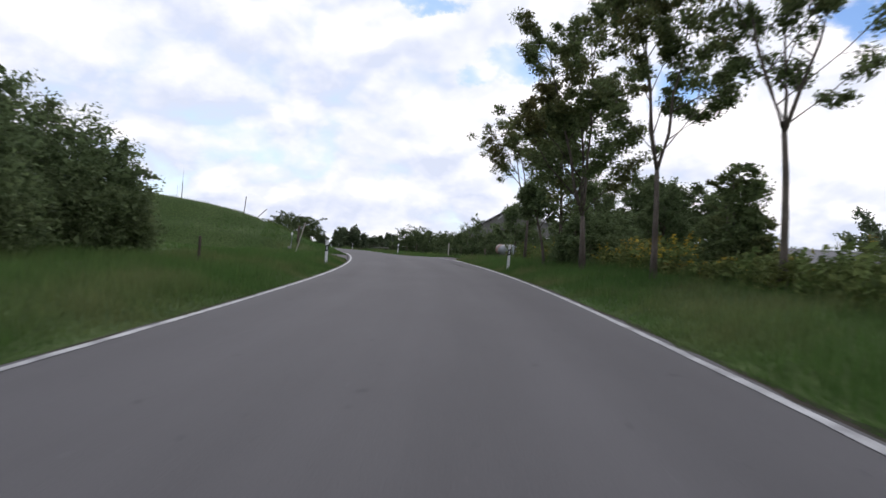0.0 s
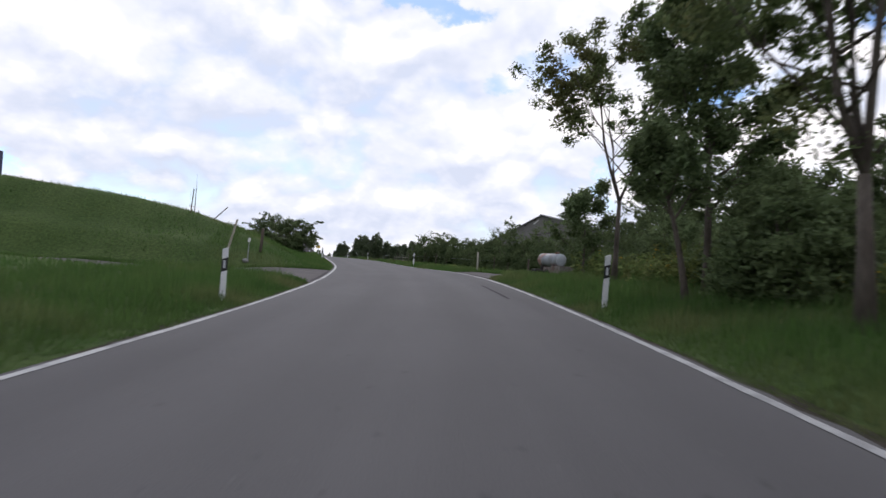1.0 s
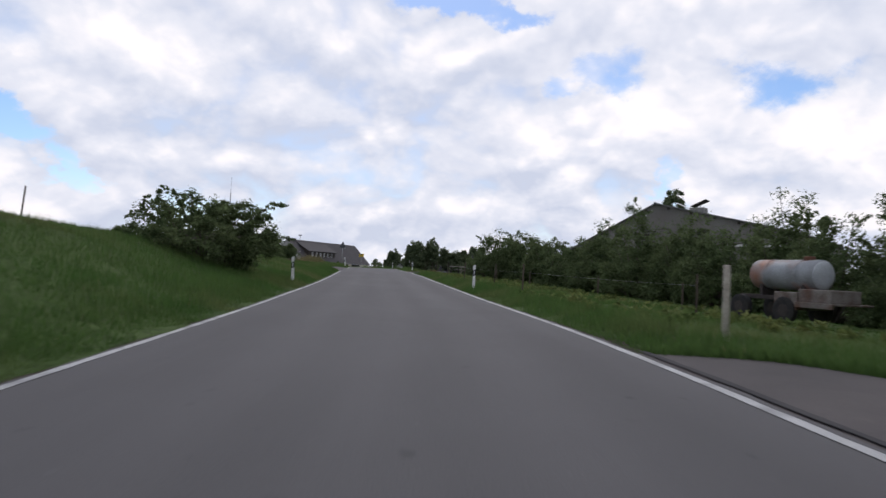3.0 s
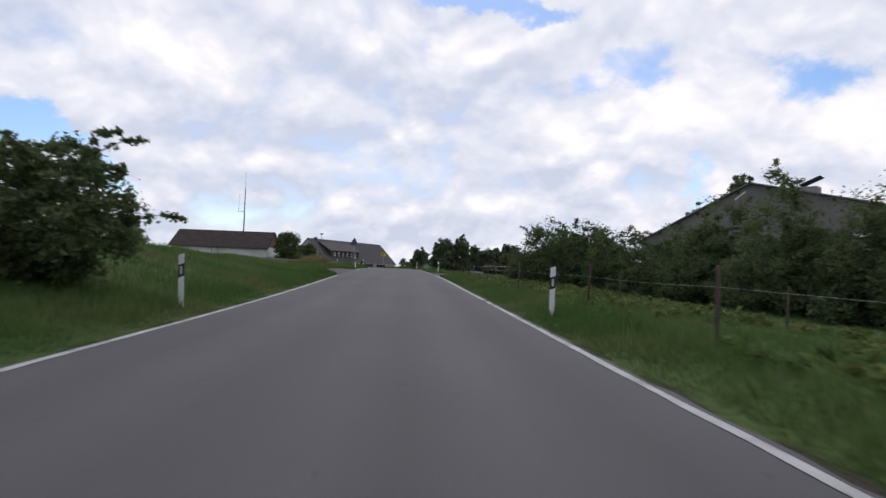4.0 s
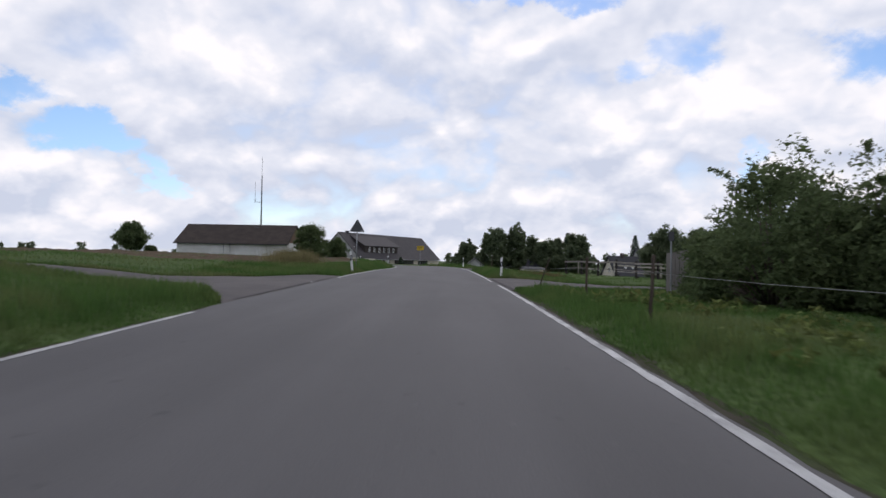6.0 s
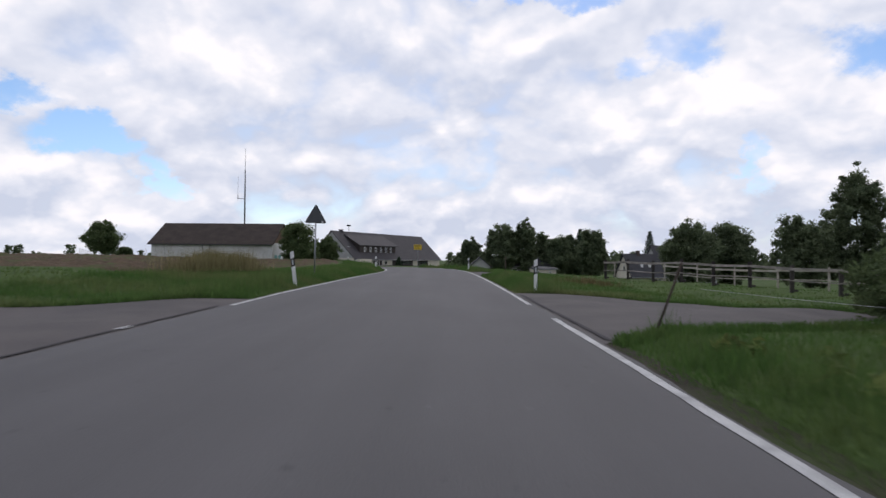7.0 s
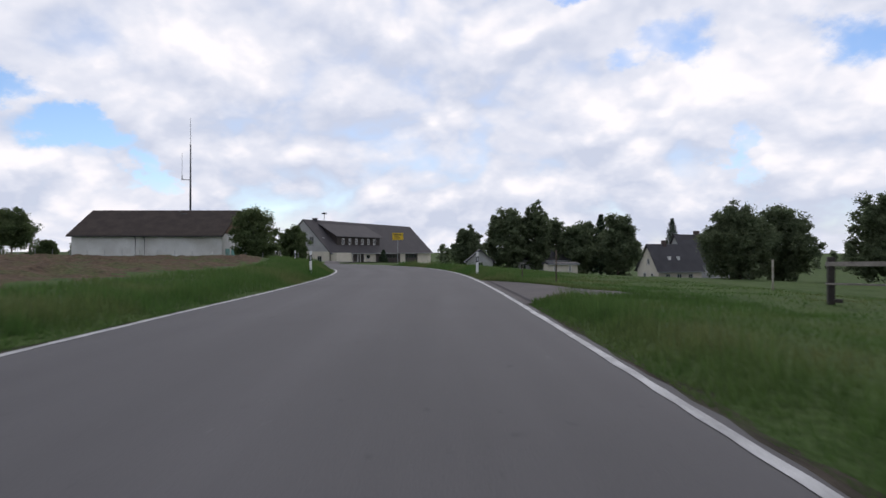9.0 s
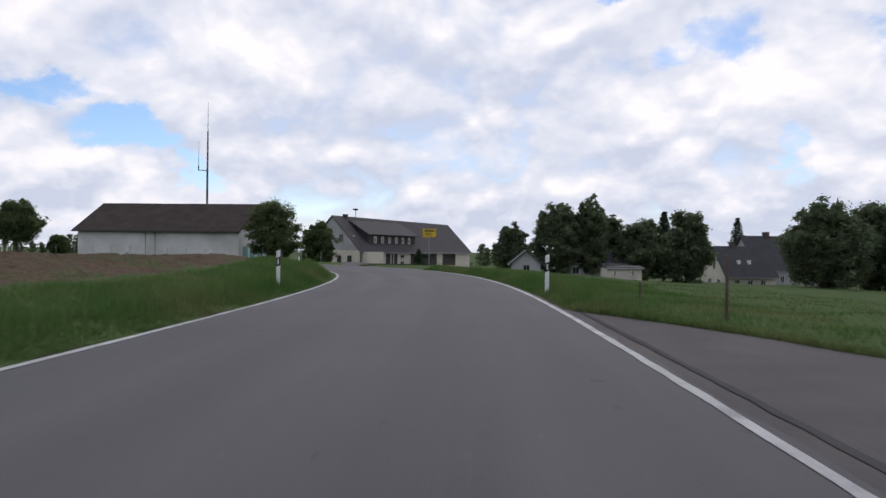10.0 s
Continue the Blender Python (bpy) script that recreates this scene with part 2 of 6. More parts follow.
M = {
    "asphalt_plain": mat("asphalt_plain", (0.096, 0.091, 0.095), (0.081, 0.077, 0.081), 0.86, 0.35, 6, 90, 0.22, 0.35, 0.006, spec=0.25, color3=(0.107, 0.102, 0.106), scale3=0.08),
    "asphalt_old": mat("asphalt_old", (0.098, 0.087, 0.085), (0.074, 0.067, 0.067), 0.9, 0.8, 6, 60, 0.25, 0.4, 0.008, spec=0.2),
    # soil strip by the asphalt: dirt, with the grass's shade put into its colour
    "shaded_verge_soil": mat("shaded_verge_soil", (0.060, 0.050, 0.040), (0.038, 0.034, 0.026), 1.0, 1.6, 8, 40, 0.4, 0.6, 0.02, spec=0.1, color3=(0.045, 0.058, 0.024), scale3=0.7),
    "tar": mat("tar", (0.062, 0.060, 0.062), (0.074, 0.071, 0.072), 1.0, 2, 5, 60, 0.2, 0.0, 0.004, spec=0.05),
    "seal": mat("crack_seal", (0.050, 0.048, 0.051), (0.060, 0.058, 0.060), 1.0, 2, 5, 60, 0.2, 0.0, 0.004, spec=0.05),
    "line": mat("road_marking", (0.46, 0.46, 0.455), (0.35, 0.35, 0.345), 0.7, 1.5, 6, 50, 0.25, 0.2, 0.003, color3=(0.26, 0.26, 0.26), scale3=2.2),
    "ground": mat("meadow_soil", (0.048, 0.078, 0.024), (0.066, 0.096, 0.032), 1.0, 0.5, 8, 9, 0.4, 0.8, 0.06, spec=0.1, color3=(0.066, 0.100, 0.030), scale3=0.11),
    "grass": mat("grass_blade", (0.066, 0.130, 0.034), (0.088, 0.146, 0.044), 0.75, 0.35, 5, 3, 0.2, 0, 0, translucent=0.55, island=0.16, spec=0.08, color3=(0.136, 0.158, 0.064), scale3=0.30),
    "dry": mat("dry_grass", (0.22, 0.185, 0.095), (0.16, 0.15, 0.07), 0.85, 0.6, 5, 4, 0.3, 0, 0, translucent=0.25, island=0.4, spec=0.1),
    "dock": mat("dock_weed", (0.15, 0.095, 0.055), (0.12, 0.12, 0.05), 0.85, 0.8, 5, 4, 0.3, 0, 0, translucent=0.25, island=0.4, spec=0.1),
    "flower": mat("goldenrod_flower", (0.42, 0.32, 0.04), (0.30, 0.22, 0.05), 0.8, 0.9, 5, 5, 0.2, 0, 0, translucent=0.25, island=0.35, spec=0.1),
    "weed": mat("goldenrod", (0.10, 0.145, 0.045), (0.15, 0.165, 0.055), 0.8, 0.9, 5, 5, 0.3, 0, 0, translucent=0.3, island=0.45, spec=0.1),
    "soil": mat("ploughed_soil", (0.080, 0.056, 0.038), (0.110, 0.078, 0.052), 1.0, 1.5, 8, 8, 0.4, 1.0, 0.12, spec=0.1, color3=(0.075, 0.085, 0.035), scale3=0.6),
    "bark": mat("bark", (0.075, 0.060, 0.048), (0.13, 0.11, 0.09), 0.95, 4, 6, 25, 0.3, 0.7, 0.03, stretch=(1, 1, 0.3)),
    "leaf": mat("ash_leaf", (0.110, 0.150, 0.060), (0.135, 0.170, 0.070), 0.7, 0.5, 5, 3, 0.2, 0, 0, translucent=0.45, island=0.4, spec=0.15, color3=(0.125, 0.108, 0.040), scale3=0.35),
    "leaf_dark": mat("dark_leaf", (0.115, 0.158, 0.070), (0.140, 0.178, 0.080), 0.75, 0.5, 5, 3, 0.2, 0, 0, translucent=0.4, island=0.4, spec=0.12),
    "leaf_hedge": mat("hedge_leaf", (0.096, 0.132, 0.060), (0.120, 0.152, 0.070), 0.85, 0.5, 5, 3, 0.2, 0, 0, translucent=0.42, island=0.35, spec=0.06),
    # leaves of distant trees: paler and bluer, with haze mixed into the colour
    "leaf_hazy": mat("hazy_far_leaf", (0.118, 0.150, 0.086), (0.142, 0.172, 0.098), 0.85, 0.25, 5, 2, 0.2, 0, 0, translucent=0.45, island=0.3, spec=0.06),
    "needle": mat("spruce_needle", (0.034, 0.058, 0.032), (0.046, 0.074, 0.040), 0.7, 0.5, 5, 3, 0.2, 0, 0, translucent=0.15, island=0.4, spec=0.2),
    "white_plastic": mat("white_plastic", (0.78, 0.78, 0.78), (0.66, 0.66, 0.65), 0.45, 2.0, 5, 30, 0.06, 0.05, 0.002, spec=0.4),
    "black_plastic": mat("black_plastic", (0.02, 0.02, 0.022), (0.03, 0.03, 0.03), 0.5, 3, 4, 30, 0.1, 0.05, 0.002),
    "reflector": mat("reflector", (0.62, 0.64, 0.66), (0.5, 0.52, 0.54), 0.25, 20, 2, 80, 0.1, 0.1, 0.002, spec=0.7),
    "post_wood": mat("weathered_post", (0.070, 0.053, 0.042), (0.110, 0.087, 0.070), 0.95, 3, 6, 20, 0.3, 0.6, 0.01, stretch=(1, 1, 0.15), per_object=0.2),
    "rail_wood": mat("grey_rail", (0.30, 0.27, 0.24), (0.20, 0.18, 0.16), 0.9, 2, 6, 18, 0.25, 0.4, 0.01, per_object=0.2),
    "pale_wood": mat("pale_post", (0.42, 0.39, 0.33), (0.30, 0.27, 0.22), 0.9, 3, 6, 18, 0.25, 0.4, 0.01),
    "dark_wood": mat("dark_stained_wood", (0.030, 0.026, 0.024), (0.05, 0.043, 0.038), 0.8, 3, 6, 20, 0.3, 0.4, 0.01, per_object=0.2),
    "wire": mat("wire", (0.45, 0.45, 0.45), (0.3, 0.3, 0.3), 0.5, 3, 3, 20, 0.1, 0, 0, metal=0.4),
    "rust": mat("rusty_steel", (0.16, 0.070, 0.040), (0.10, 0.05, 0.036), 0.85, 3, 8, 25, 0.3, 0.4, 0.01),
    "tank": mat("peeling_tank_paint", (0.30, 0.32, 0.34), (0.17, 0.17, 0.175), 0.6, 1.5, 8, 25, 0.2, 0.2, 0.005, color3=(0.26, 0.10, 0.05), scale3=0.9),
    # tank end: paler than the tank, the light on it put into the colour
    "cap_lit": mat("pale_lit_tank_end", (0.42, 0.45, 0.47), (0.32, 0.34, 0.355), 0.6, 2.5, 7, 25, 0.15, 0.2, 0.005),
    "trailer": mat("old_trailer_paint", (0.20, 0.18, 0.165), (0.12, 0.095, 0.08), 0.85, 2.5, 8, 25, 0.3, 0.3, 0.006, color3=(0.10, 0.055, 0.04), scale3=1.3),
    "rubber": mat("rubber", (0.018, 0.018, 0.019), (0.03, 0.028, 0.026), 0.85, 5, 4, 40, 0.2, 0.2, 0.005),
    "sign_back": mat("grey_sign_back", (0.085, 0.09, 0.097), (0.065, 0.068, 0.073), 0.55, 2, 5, 40, 0.1, 0.05, 0.002, metal=0.2),
    "steel": mat("galvanised_steel", (0.34, 0.35, 0.36), (0.26, 0.27, 0.28), 0.45, 5, 5, 40, 0.15, 0.1, 0.002, metal=0.7),
    "yellow": mat("yellow_sign", (0.64, 0.43, 0.03), (0.56, 0.38, 0.03), 0.5, 2, 4, 40, 0.06, 0.0, 0.002),
    "black_print": mat("black_print", (0.02, 0.02, 0.02), (0.03, 0.03, 0.03), 0.6, 5, 3, 40, 0.1, 0, 0),
    "barn_wall": mat("pale_render", (0.66, 0.66, 0.645), (0.58, 0.58, 0.565), 0.95, 0.4, 7, 12, 0.12, 0.2, 0.01, color3=(0.49, 0.48, 0.455), scale3=0.25),
    "grey_render": mat("grey_render", (0.40, 0.40, 0.40), (0.32, 0.32, 0.32), 0.95, 0.5, 7, 12, 0.12, 0.2, 0.01),
    "cream_render": mat("cream_render", (0.62, 0.57, 0.48), (0.52, 0.48, 0.41), 0.95, 0.5, 7, 12, 0.12, 0.2, 0.01),
    "old_render": mat("stained_render", (0.185, 0.178, 0.168), (0.14, 0.132, 0.124), 0.95, 0.6, 8, 12, 0.2, 0.3, 0.01, color3=(0.16, 0.148, 0.135), scale3=0.3),
    "barn_roof": mat("brown_roof", (0.062, 0.050, 0.044), (0.046, 0.038, 0.034), 0.95, 0.7, 6, 10, 0.25, 0.4, 0.02, spec=0.1),
    "slate": mat("grey_slate", (0.060, 0.055, 0.058), (0.050, 0.046, 0.050), 0.85, 0.5, 6, 8, 0.2, 0.4, 0.02),
    "dark_slate": mat("dark_slate", (0.055, 0.054, 0.060), (0.042, 0.041, 0.046), 0.75, 0.5, 6, 8, 0.2, 0.4, 0.02),
    "roof_pale": mat("fibre_cement_roof", (0.20, 0.20, 0.20), (0.15, 0.15, 0.148), 0.9, 0.5, 7, 8, 0.2, 0.4, 0.02),
    "brown_board": mat("brown_boarding", (0.17, 0.105, 0.065), (0.12, 0.075, 0.05), 0.85, 1.5, 6, 14, 0.25, 0.3, 0.01),
    "grey_board": mat("grey_boarding", (0.20, 0.185, 0.17), (0.13, 0.12, 0.11), 0.95, 1.5, 7, 16, 0.25, 0.4, 0.01, stretch=(1, 1, 0.12), per_object=0.25),
    "dark_board": mat("dark_boarding", (0.055, 0.045, 0.042), (0.04, 0.033, 0.031), 0.85, 1.5, 6, 14, 0.25, 0.3, 0.01),
    "turquoise": mat("turquoise_paint", (0.16, 0.36, 0.34), (0.12, 0.28, 0.27), 0.6, 2, 5, 20, 0.12, 0.1, 0.005),
    "frame_white": mat("white_frame", (0.72, 0.72, 0.71), (0.62, 0.62, 0.61), 0.5, 3, 4, 30, 0.05, 0.05, 0.002),
    "stone": mat("concrete_grey", (0.27, 0.265, 0.255), (0.19, 0.185, 0.18), 0.95, 1.2, 8, 20, 0.25, 0.4, 0.01),
    "gravel": mat("gravel", (0.30, 0.285, 0.26), (0.20, 0.19, 0.17), 0.95, 3, 8, 30, 0.4, 0.8, 0.03),
    "container": mat("blue_steel", (0.028, 0.034, 0.10), (0.035, 0.040, 0.09), 0.6, 1, 5, 20, 0.1, 0.1, 0.005),
    "glass": glass_mat("window_glass", (0.02, 0.024, 0.03)),
    "brick": mat("chimney_brick", (0.10, 0.075, 0.07), (0.07, 0.055, 0.05), 0.95, 3, 6, 20, 0.3, 0.4, 0.01),
}



def road_asphalt():
    """Asphalt with grain, wheel tracks along the lanes, drawn-out stains and small pale and dark spots."""
    m = bpy.data.materials.new("asphalt")
    m.use_nodes = True
    nt = m.node_tree
    N, L = nt.nodes.new, nt.links.new
    bs = nt.nodes["Principled BSDF"]
    uv = N("ShaderNodeUVMap")
    uv.uv_map = "along"

    def tex(sx, sy, det, rough=0.55):
        mp = N("ShaderNodeMapping")
        mp.inputs["Scale"].default_value = (sx, sy, 1)
        L(uv.outputs[0], mp.inputs[0])
        n = N("ShaderNodeTexNoise")
        n.inputs["Scale"].default_value, n.inputs["Detail"].default_value, n.inputs["Roughness"].default_value = 1.0, det, rough
        L(mp.outputs[0], n.inputs["Vector"])
        return n.outputs["Fac"]

    def span(v, a, b, lo, hi):
        n = N("ShaderNodeMapRange")
        for i, q in zip((1, 2, 3, 4), (a, b, lo, hi)):
            n.inputs[i].default_value = q
        L(v, n.inputs[0])
        return n.outputs[0]

    def mul(a, b):
        n = N("ShaderNodeMath")
        n.operation = "MULTIPLY"
        L(a, n.inputs[0])
        L(b, n.inputs[1])
        return n.outputs[0]

    sep = N("ShaderNodeSeparateXYZ")
    L(uv.outputs[0], sep.inputs[0])
    # wheel tracks: four smooth bands across the road
    wv = N("ShaderNodeMath")
    wv.operation = "MULTIPLY"
    wv.inputs[1].default_value = 2 * math.pi / 1.5
    L(sep.outputs[0], wv.inputs[0])
    cs = N("ShaderNodeMath")
    cs.operation = "COSINE"
    L(wv.outputs[0], cs.inputs[0])
    v = span(cs.outputs[0], -1, 1, 0.96, 1.05)
    v = mul(v, span(tex(1.1, 0.05, 5), 0.3, 0.7, 0.90, 1.10))
    v = mul(v, span(tex(0.35, 0.22, 6), 0.3, 0.7, 0.92, 1.08))
    grain = tex(70, 70, 3)
    v = mul(v, span(grain, 0.25, 0.75, 0.80, 1.20))
    v = mul(v, span(tex(9, 6, 2), 0.70, 0.76, 1.0, 1.25))
    v = mul(v, span(tex(5, 4, 2, 0.4), 0.24, 0.30, 0.75, 1.0))
    hsv = N("ShaderNodeHueSaturation")
    hsv.inputs["Color"].default_value = (0.086, 0.0825, 0.085, 1)
    L(v, hsv.inputs["Value"])
    L(hsv.outputs[0], bs.inputs["Base Color"])
    bs.inputs["Roughness"].default_value, bs.inputs["Specular IOR Level"].default_value = 0.85, 0.25
    bp = N("ShaderNodeBump")
    bp.inputs["Strength"].default_value, bp.inputs["Distance"].default_value = 0.4, 0.006
    L(grain, bp.inputs["Height"])
    L(bp.outputs[0], bs.inputs["Normal"])
    return m


M["asphalt"] = road_asphalt()

# ---- geometry helpers ----


def mesh_from(name, verts, faces):
    me = bpy.data.meshes.new(name)
    me.from_pydata([tuple(map(float, v)) for v in verts], [], [tuple(map(int, f)) for f in faces])
    me.update()
    return me


def mesh_np(name, verts, quads):
    """A mesh of quads from arrays, quickly."""
    me = bpy.data.meshes.new(name)
    verts, quads = np.asarray(verts, np.float32), np.asarray(quads, np.int32)
    k = quads.shape[1]
    me.vertices.add(len(verts))
    me.vertices.foreach_set("co", verts.ravel())
    me.loops.add(quads.size)
    me.loops.foreach_set("vertex_index", quads.ravel())
    me.polygons.add(len(quads))
    me.polygons.foreach_set("loop_start", np.arange(0, quads.size, k, dtype=np.int32))
    me.update(calc_edges=True)
    me.validate()
    return me


def smooth(ob):
    ob.data.polygons.foreach_set("use_smooth", [True] * len(ob.data.polygons))
    return ob


def place(name, me, material, parent=None, label="", kind=""):
    ob = new(name, me)
    if material is not None and not me.materials:
        me.materials.append(material)
    if parent is not None:
        ob.parent = parent
    return tagged(ob, label, kind=kind)


def part(name, bm, material, parent, label=""):
    """One bmesh as one mesh object under a thing or a part."""
    me = bpy.data.meshes.new(name)
    bm.to_mesh(me)
    bm.free()
    return place(name, me, material, parent, label)


def thing(name, m, label, category, group="", kind=""):
    ob = new(name)
    ob.matrix_world = m
    ob.empty_display_size = 0.2
    return tagged(ob, label, category, group, kind)


def box(bm, x0, y0, z0, x1, y1, z1, bevel=0.0, m=None):
    vs = bmesh.ops.create_cube(bm, size=1.0)["verts"]
    for v in vs:
        v.co = Vector((x0 + (v.co.x + 0.5) * (x1 - x0), y0 + (v.co.y + 0.5) * (y1 - y0), z0 + (v.co.z + 0.5) * (z1 - z0)))
    if m is not None:
        bmesh.ops.transform(bm, matrix=m, verts=vs)
    if bevel:
        es = list({e for v in vs for e in v.link_edges})
        bmesh.ops.bevel(bm, geom=es, offset=bevel, segments=1, affect="EDGES")
    return bm


def boxes(*rows, bevel=0.0):
    bm = bmesh.new()
    for r in rows:
        box(bm, *r, bevel=bevel)
    return bm


def tube(bm, points, radii, sides=6, cap=True):
    """A tapered round bar along points."""
    rings = []
    pts = [Vector(p) for p in points]
    for i, p in enumerate(pts):
        d = (pts[min(i + 1, len(pts) - 1)] - pts[max(i - 1, 0)]).normalized()
        a = d.orthogonal().normalized()
        b = d.cross(a)
        rings.append([bm.verts.new(p + radii[i] * (math.cos(2 * math.pi * k / sides) * a + math.sin(2 * math.pi * k / sides) * b)) for k in range(sides)])
    for r, q in zip(rings, rings[1:]):
        # rings may start at different angles: match the nearest corner
        k0 = min(range(sides), key=lambda k: (r[0].co - q[k].co).length)
        for k in range(sides):
            try:
                bm.faces.new((r[k], r[(k + 1) % sides], q[(k + 1 + k0) % sides], q[(k + k0) % sides]))
            except ValueError:
                pass
    if cap:
        bm.faces.new(rings[0][::-1])
        bm.faces.new(rings[-1])
    return bm


def prism(bm, outline, y0, y1):
    """An outline in x and z drawn out from y0 to y1."""
    a = [bm.verts.new((x, y0, z)) for x, z in outline]
    b = [bm.verts.new((x, y1, z)) for x, z in outline]
    n = len(outline)
    bm.faces.new(a)
    bm.faces.new(b[::-1])
    for i in range(n):
        bm.faces.new((a[i], b[i], b[(i + 1) % n], a[(i + 1) % n]))
    bmesh.ops.recalc_face_normals(bm, faces=bm.faces)
    return bm


# ---- the road's line and the lie of the land ----
STEP = 1.0
SG = np.arange(-60, 330, STEP)
KS = np.arange(-10, 240, 12.0)
KAP = np.interp(SG, KS, [-1.1, 1.9, 4.7, 4.3, 5.6, 5.3, 0.6, 1.4, -0.9, -0.1, 2.0, 0.2, 0.0, 6.6, 14.0, 21.5, 25.0, 19.0, 5.0, 0.0, 0.0]) * 1e-3
SLOPE = np.interp(SG, np.arange(-10, 235, 16.0), [2.09, 2.73, 2.29, 2.34, 0.38, 0.94, 1.59, 0.71, 0.43, -0.33, -0.25, -0.6, -0.7, -0.7, -0.8, -1.0]) * 1e-2
CROSS = np.interp(SG, np.arange(-10, 240, 24.0), [4.71, 3.96, 5.16, 0.84, 0.45, -3.26, 0.27, 0.62, 0.55, 0.5, 0.48]) * 1e-2
I0 = int(np.argmin(abs(SG)))
TH = np.cumsum(KAP) * STEP
TH -= TH[I0]
CX, CY, CZ = np.cumsum(-np.sin(TH)) * STEP, np.cumsum(np.cos(TH)) * STEP, np.cumsum(SLOPE) * STEP
CX -= CX[I0]
CY -= CY[I0]
CZ -= CZ[I0]
HALF = 3.05      # white line from the centre
EDGE = 3.14      # edge of the asphalt


def on_road(s, o, dz=0.0):
    """The place at s metres along the road and o metres to the right of its centre."""
    th = np.interp(s, SG, TH)
    return np.stack([np.interp(s, SG, CX) + np.cos(th) * o, np.interp(s, SG, CY) + np.sin(th) * o,
                     np.interp(s, SG, CZ) + np.interp(s, SG, CROSS) * np.clip(o, -4, 4) + dz], -1)


def along(x, y):
    """s and o of places, by the nearest point of the road."""
    x, y = np.asarray(x, float).ravel(), np.asarray(y, float).ravel()
    s, o = np.empty(len(x)), np.empty(len(x))
    cx, cy = CX[::2], CY[::2]
    for a in range(0, len(x), 20000):
        q = slice(a, a + 20000)
        j = ((x[q, None] - cx) ** 2 + (y[q, None] - cy) ** 2).argmin(1) * 2
        dx, dy, th = x[q] - CX[j], y[q] - CY[j], TH[j]
        s[q] = SG[j] - np.sin(th) * dx + np.cos(th) * dy
        # second step at the refined station
        th = np.interp(s[q], SG, TH)
        dx, dy = x[q] - np.interp(s[q], SG, CX), y[q] - np.interp(s[q], SG, CY)
        o[q] = np.cos(th) * dx + np.sin(th) * dy
    return s, o


# heights over the road's surface, by station and side
LEFT_O = [3.2, 4.2, 6, 8, 11, 16, 30]
LEFT = {-10: [-.03, .12, .2, .25, .3, .4, .6], 28: [-.03, .10, .15, .15, .15, .2, .3], 36: [-.03, .10, .15, .18, .2, .25, .3], 38: [-.03, .02, -.03, -.1, -.18, -.25, -.25], 44: [-.03, .02, -.03, -.1, -.15, -.2, -.1], 46.5: [-.03, .12, .5, .9, 1.2, 1.5, 1.8],
        50: [-.03, .18, .8, 1.6, 2.6, 3.3, 4.0], 56: [-.03, .18, .6, 1.5, 2.4, 3.2, 3.9], 62: [-.03, .18, .5, 1.3, 1.9, 2.5, 3.0], 76: [-.03, .18, .5, 1.2, 1.5, 1.7, 1.9],
        90: [-.03, .15, .4, .8, 1.0, 1.2, 1.3], 103: [-.03, .0, -.06, .0, .3, .6, .8], 115: [-.03, .12, .2, .35, .45, .6, .8], 148: [-.03, .15, .3, .4, .5, .7, .9], 160: [-.03, .34, .62, .66, .64, .7, .9], 240: [-.03, .1, .3, .4, .5, .6, .6]}
RIGHT_O = [3.2, 4.3, 6, 8, 12, 20, 40, 130, 300]
RIGHT = {-10: [-.03, .12, .4, .5, .5, .4, .2, -1, -3], 32: [-.03, .12, .45, .55, .5, .3, 0, -1, -3], 43: [-.03, .0, .0, .0, .05, .0, -.3, -2, -3], 60: [-.03, .16, .12, -.02, -.35, -.5, -.8, -3, -4],
         82: [-.03, .12, .06, -.08, -.35, -.6, -1.0, -3, -4], 106: [-.03, .0, -.05, -.1, -.18, -.3, -1.0, -4, -6], 125: [-.03, .1, .05, -.1, -.2, -.5, -1.7, -5, -7],
         137: [-.03, .0, -.05, -.15, -.3, -.8, -2.0, -5.4, -7.4], 150: [-.03, .1, .0, -.2, -.45, -1.0, -2.1, -5.4, -7.4], 185: [-.03, .12, .14, .1, -.1, -.8, -2.0, -5.4, -7], 240: [-.03, .1, .0, -.2, -.5, -.9, -1.6, -4, -6]}


def relief(s, o):
    out = np.zeros(len(s))
    for side, cols, table in ((-1, LEFT_O, LEFT), (1, RIGHT_O, RIGHT)):
        pick = o * side > 0
        if not pick.any():
            continue
        ss, oo = s[pick], o[pick] * side
        keys = sorted(table)
        rows = np.stack([np.interp(oo, cols, table[k]) for k in keys])
        pos = np.interp(ss, keys, np.arange(len(keys)))
        j = np.clip(pos.astype(int), 0, len(keys) - 2)
        f = pos - j
        f = f * f * (3 - 2 * f)
        n = np.arange(len(ss))
        out[pick] = rows[j, n] * (1 - f) + rows[j + 1, n] * f
    return np.where(abs(o) < 3.2, -0.06, out)


def wave(x, y):
    """Small unevenness of open land."""
    return (0.06 * np.sin(x * 0.9 + 1.3 * np.sin(y * 0.37)) * np.sin(y * 0.7 + 0.8 * np.sin(x * 0.23)) + 0.05 * np.sin(x * 0.31 + y * 0.17 + 2) + 0.03 * np.sin(x * 2.1 - y * 1.7))


def ground(x, y):
    x, y = np.asarray(x, float).ravel(), np.asarray(y, float).ravel()
    s, o = along(x, y)
    z = np.interp(s, SG, CZ) + np.interp(s, SG, CROSS) * np.clip(o, -4, 4) + relief(s, o)
    return z + wave(x, y) * np.clip((abs(o) - 4.5) / 4, 0, 1)


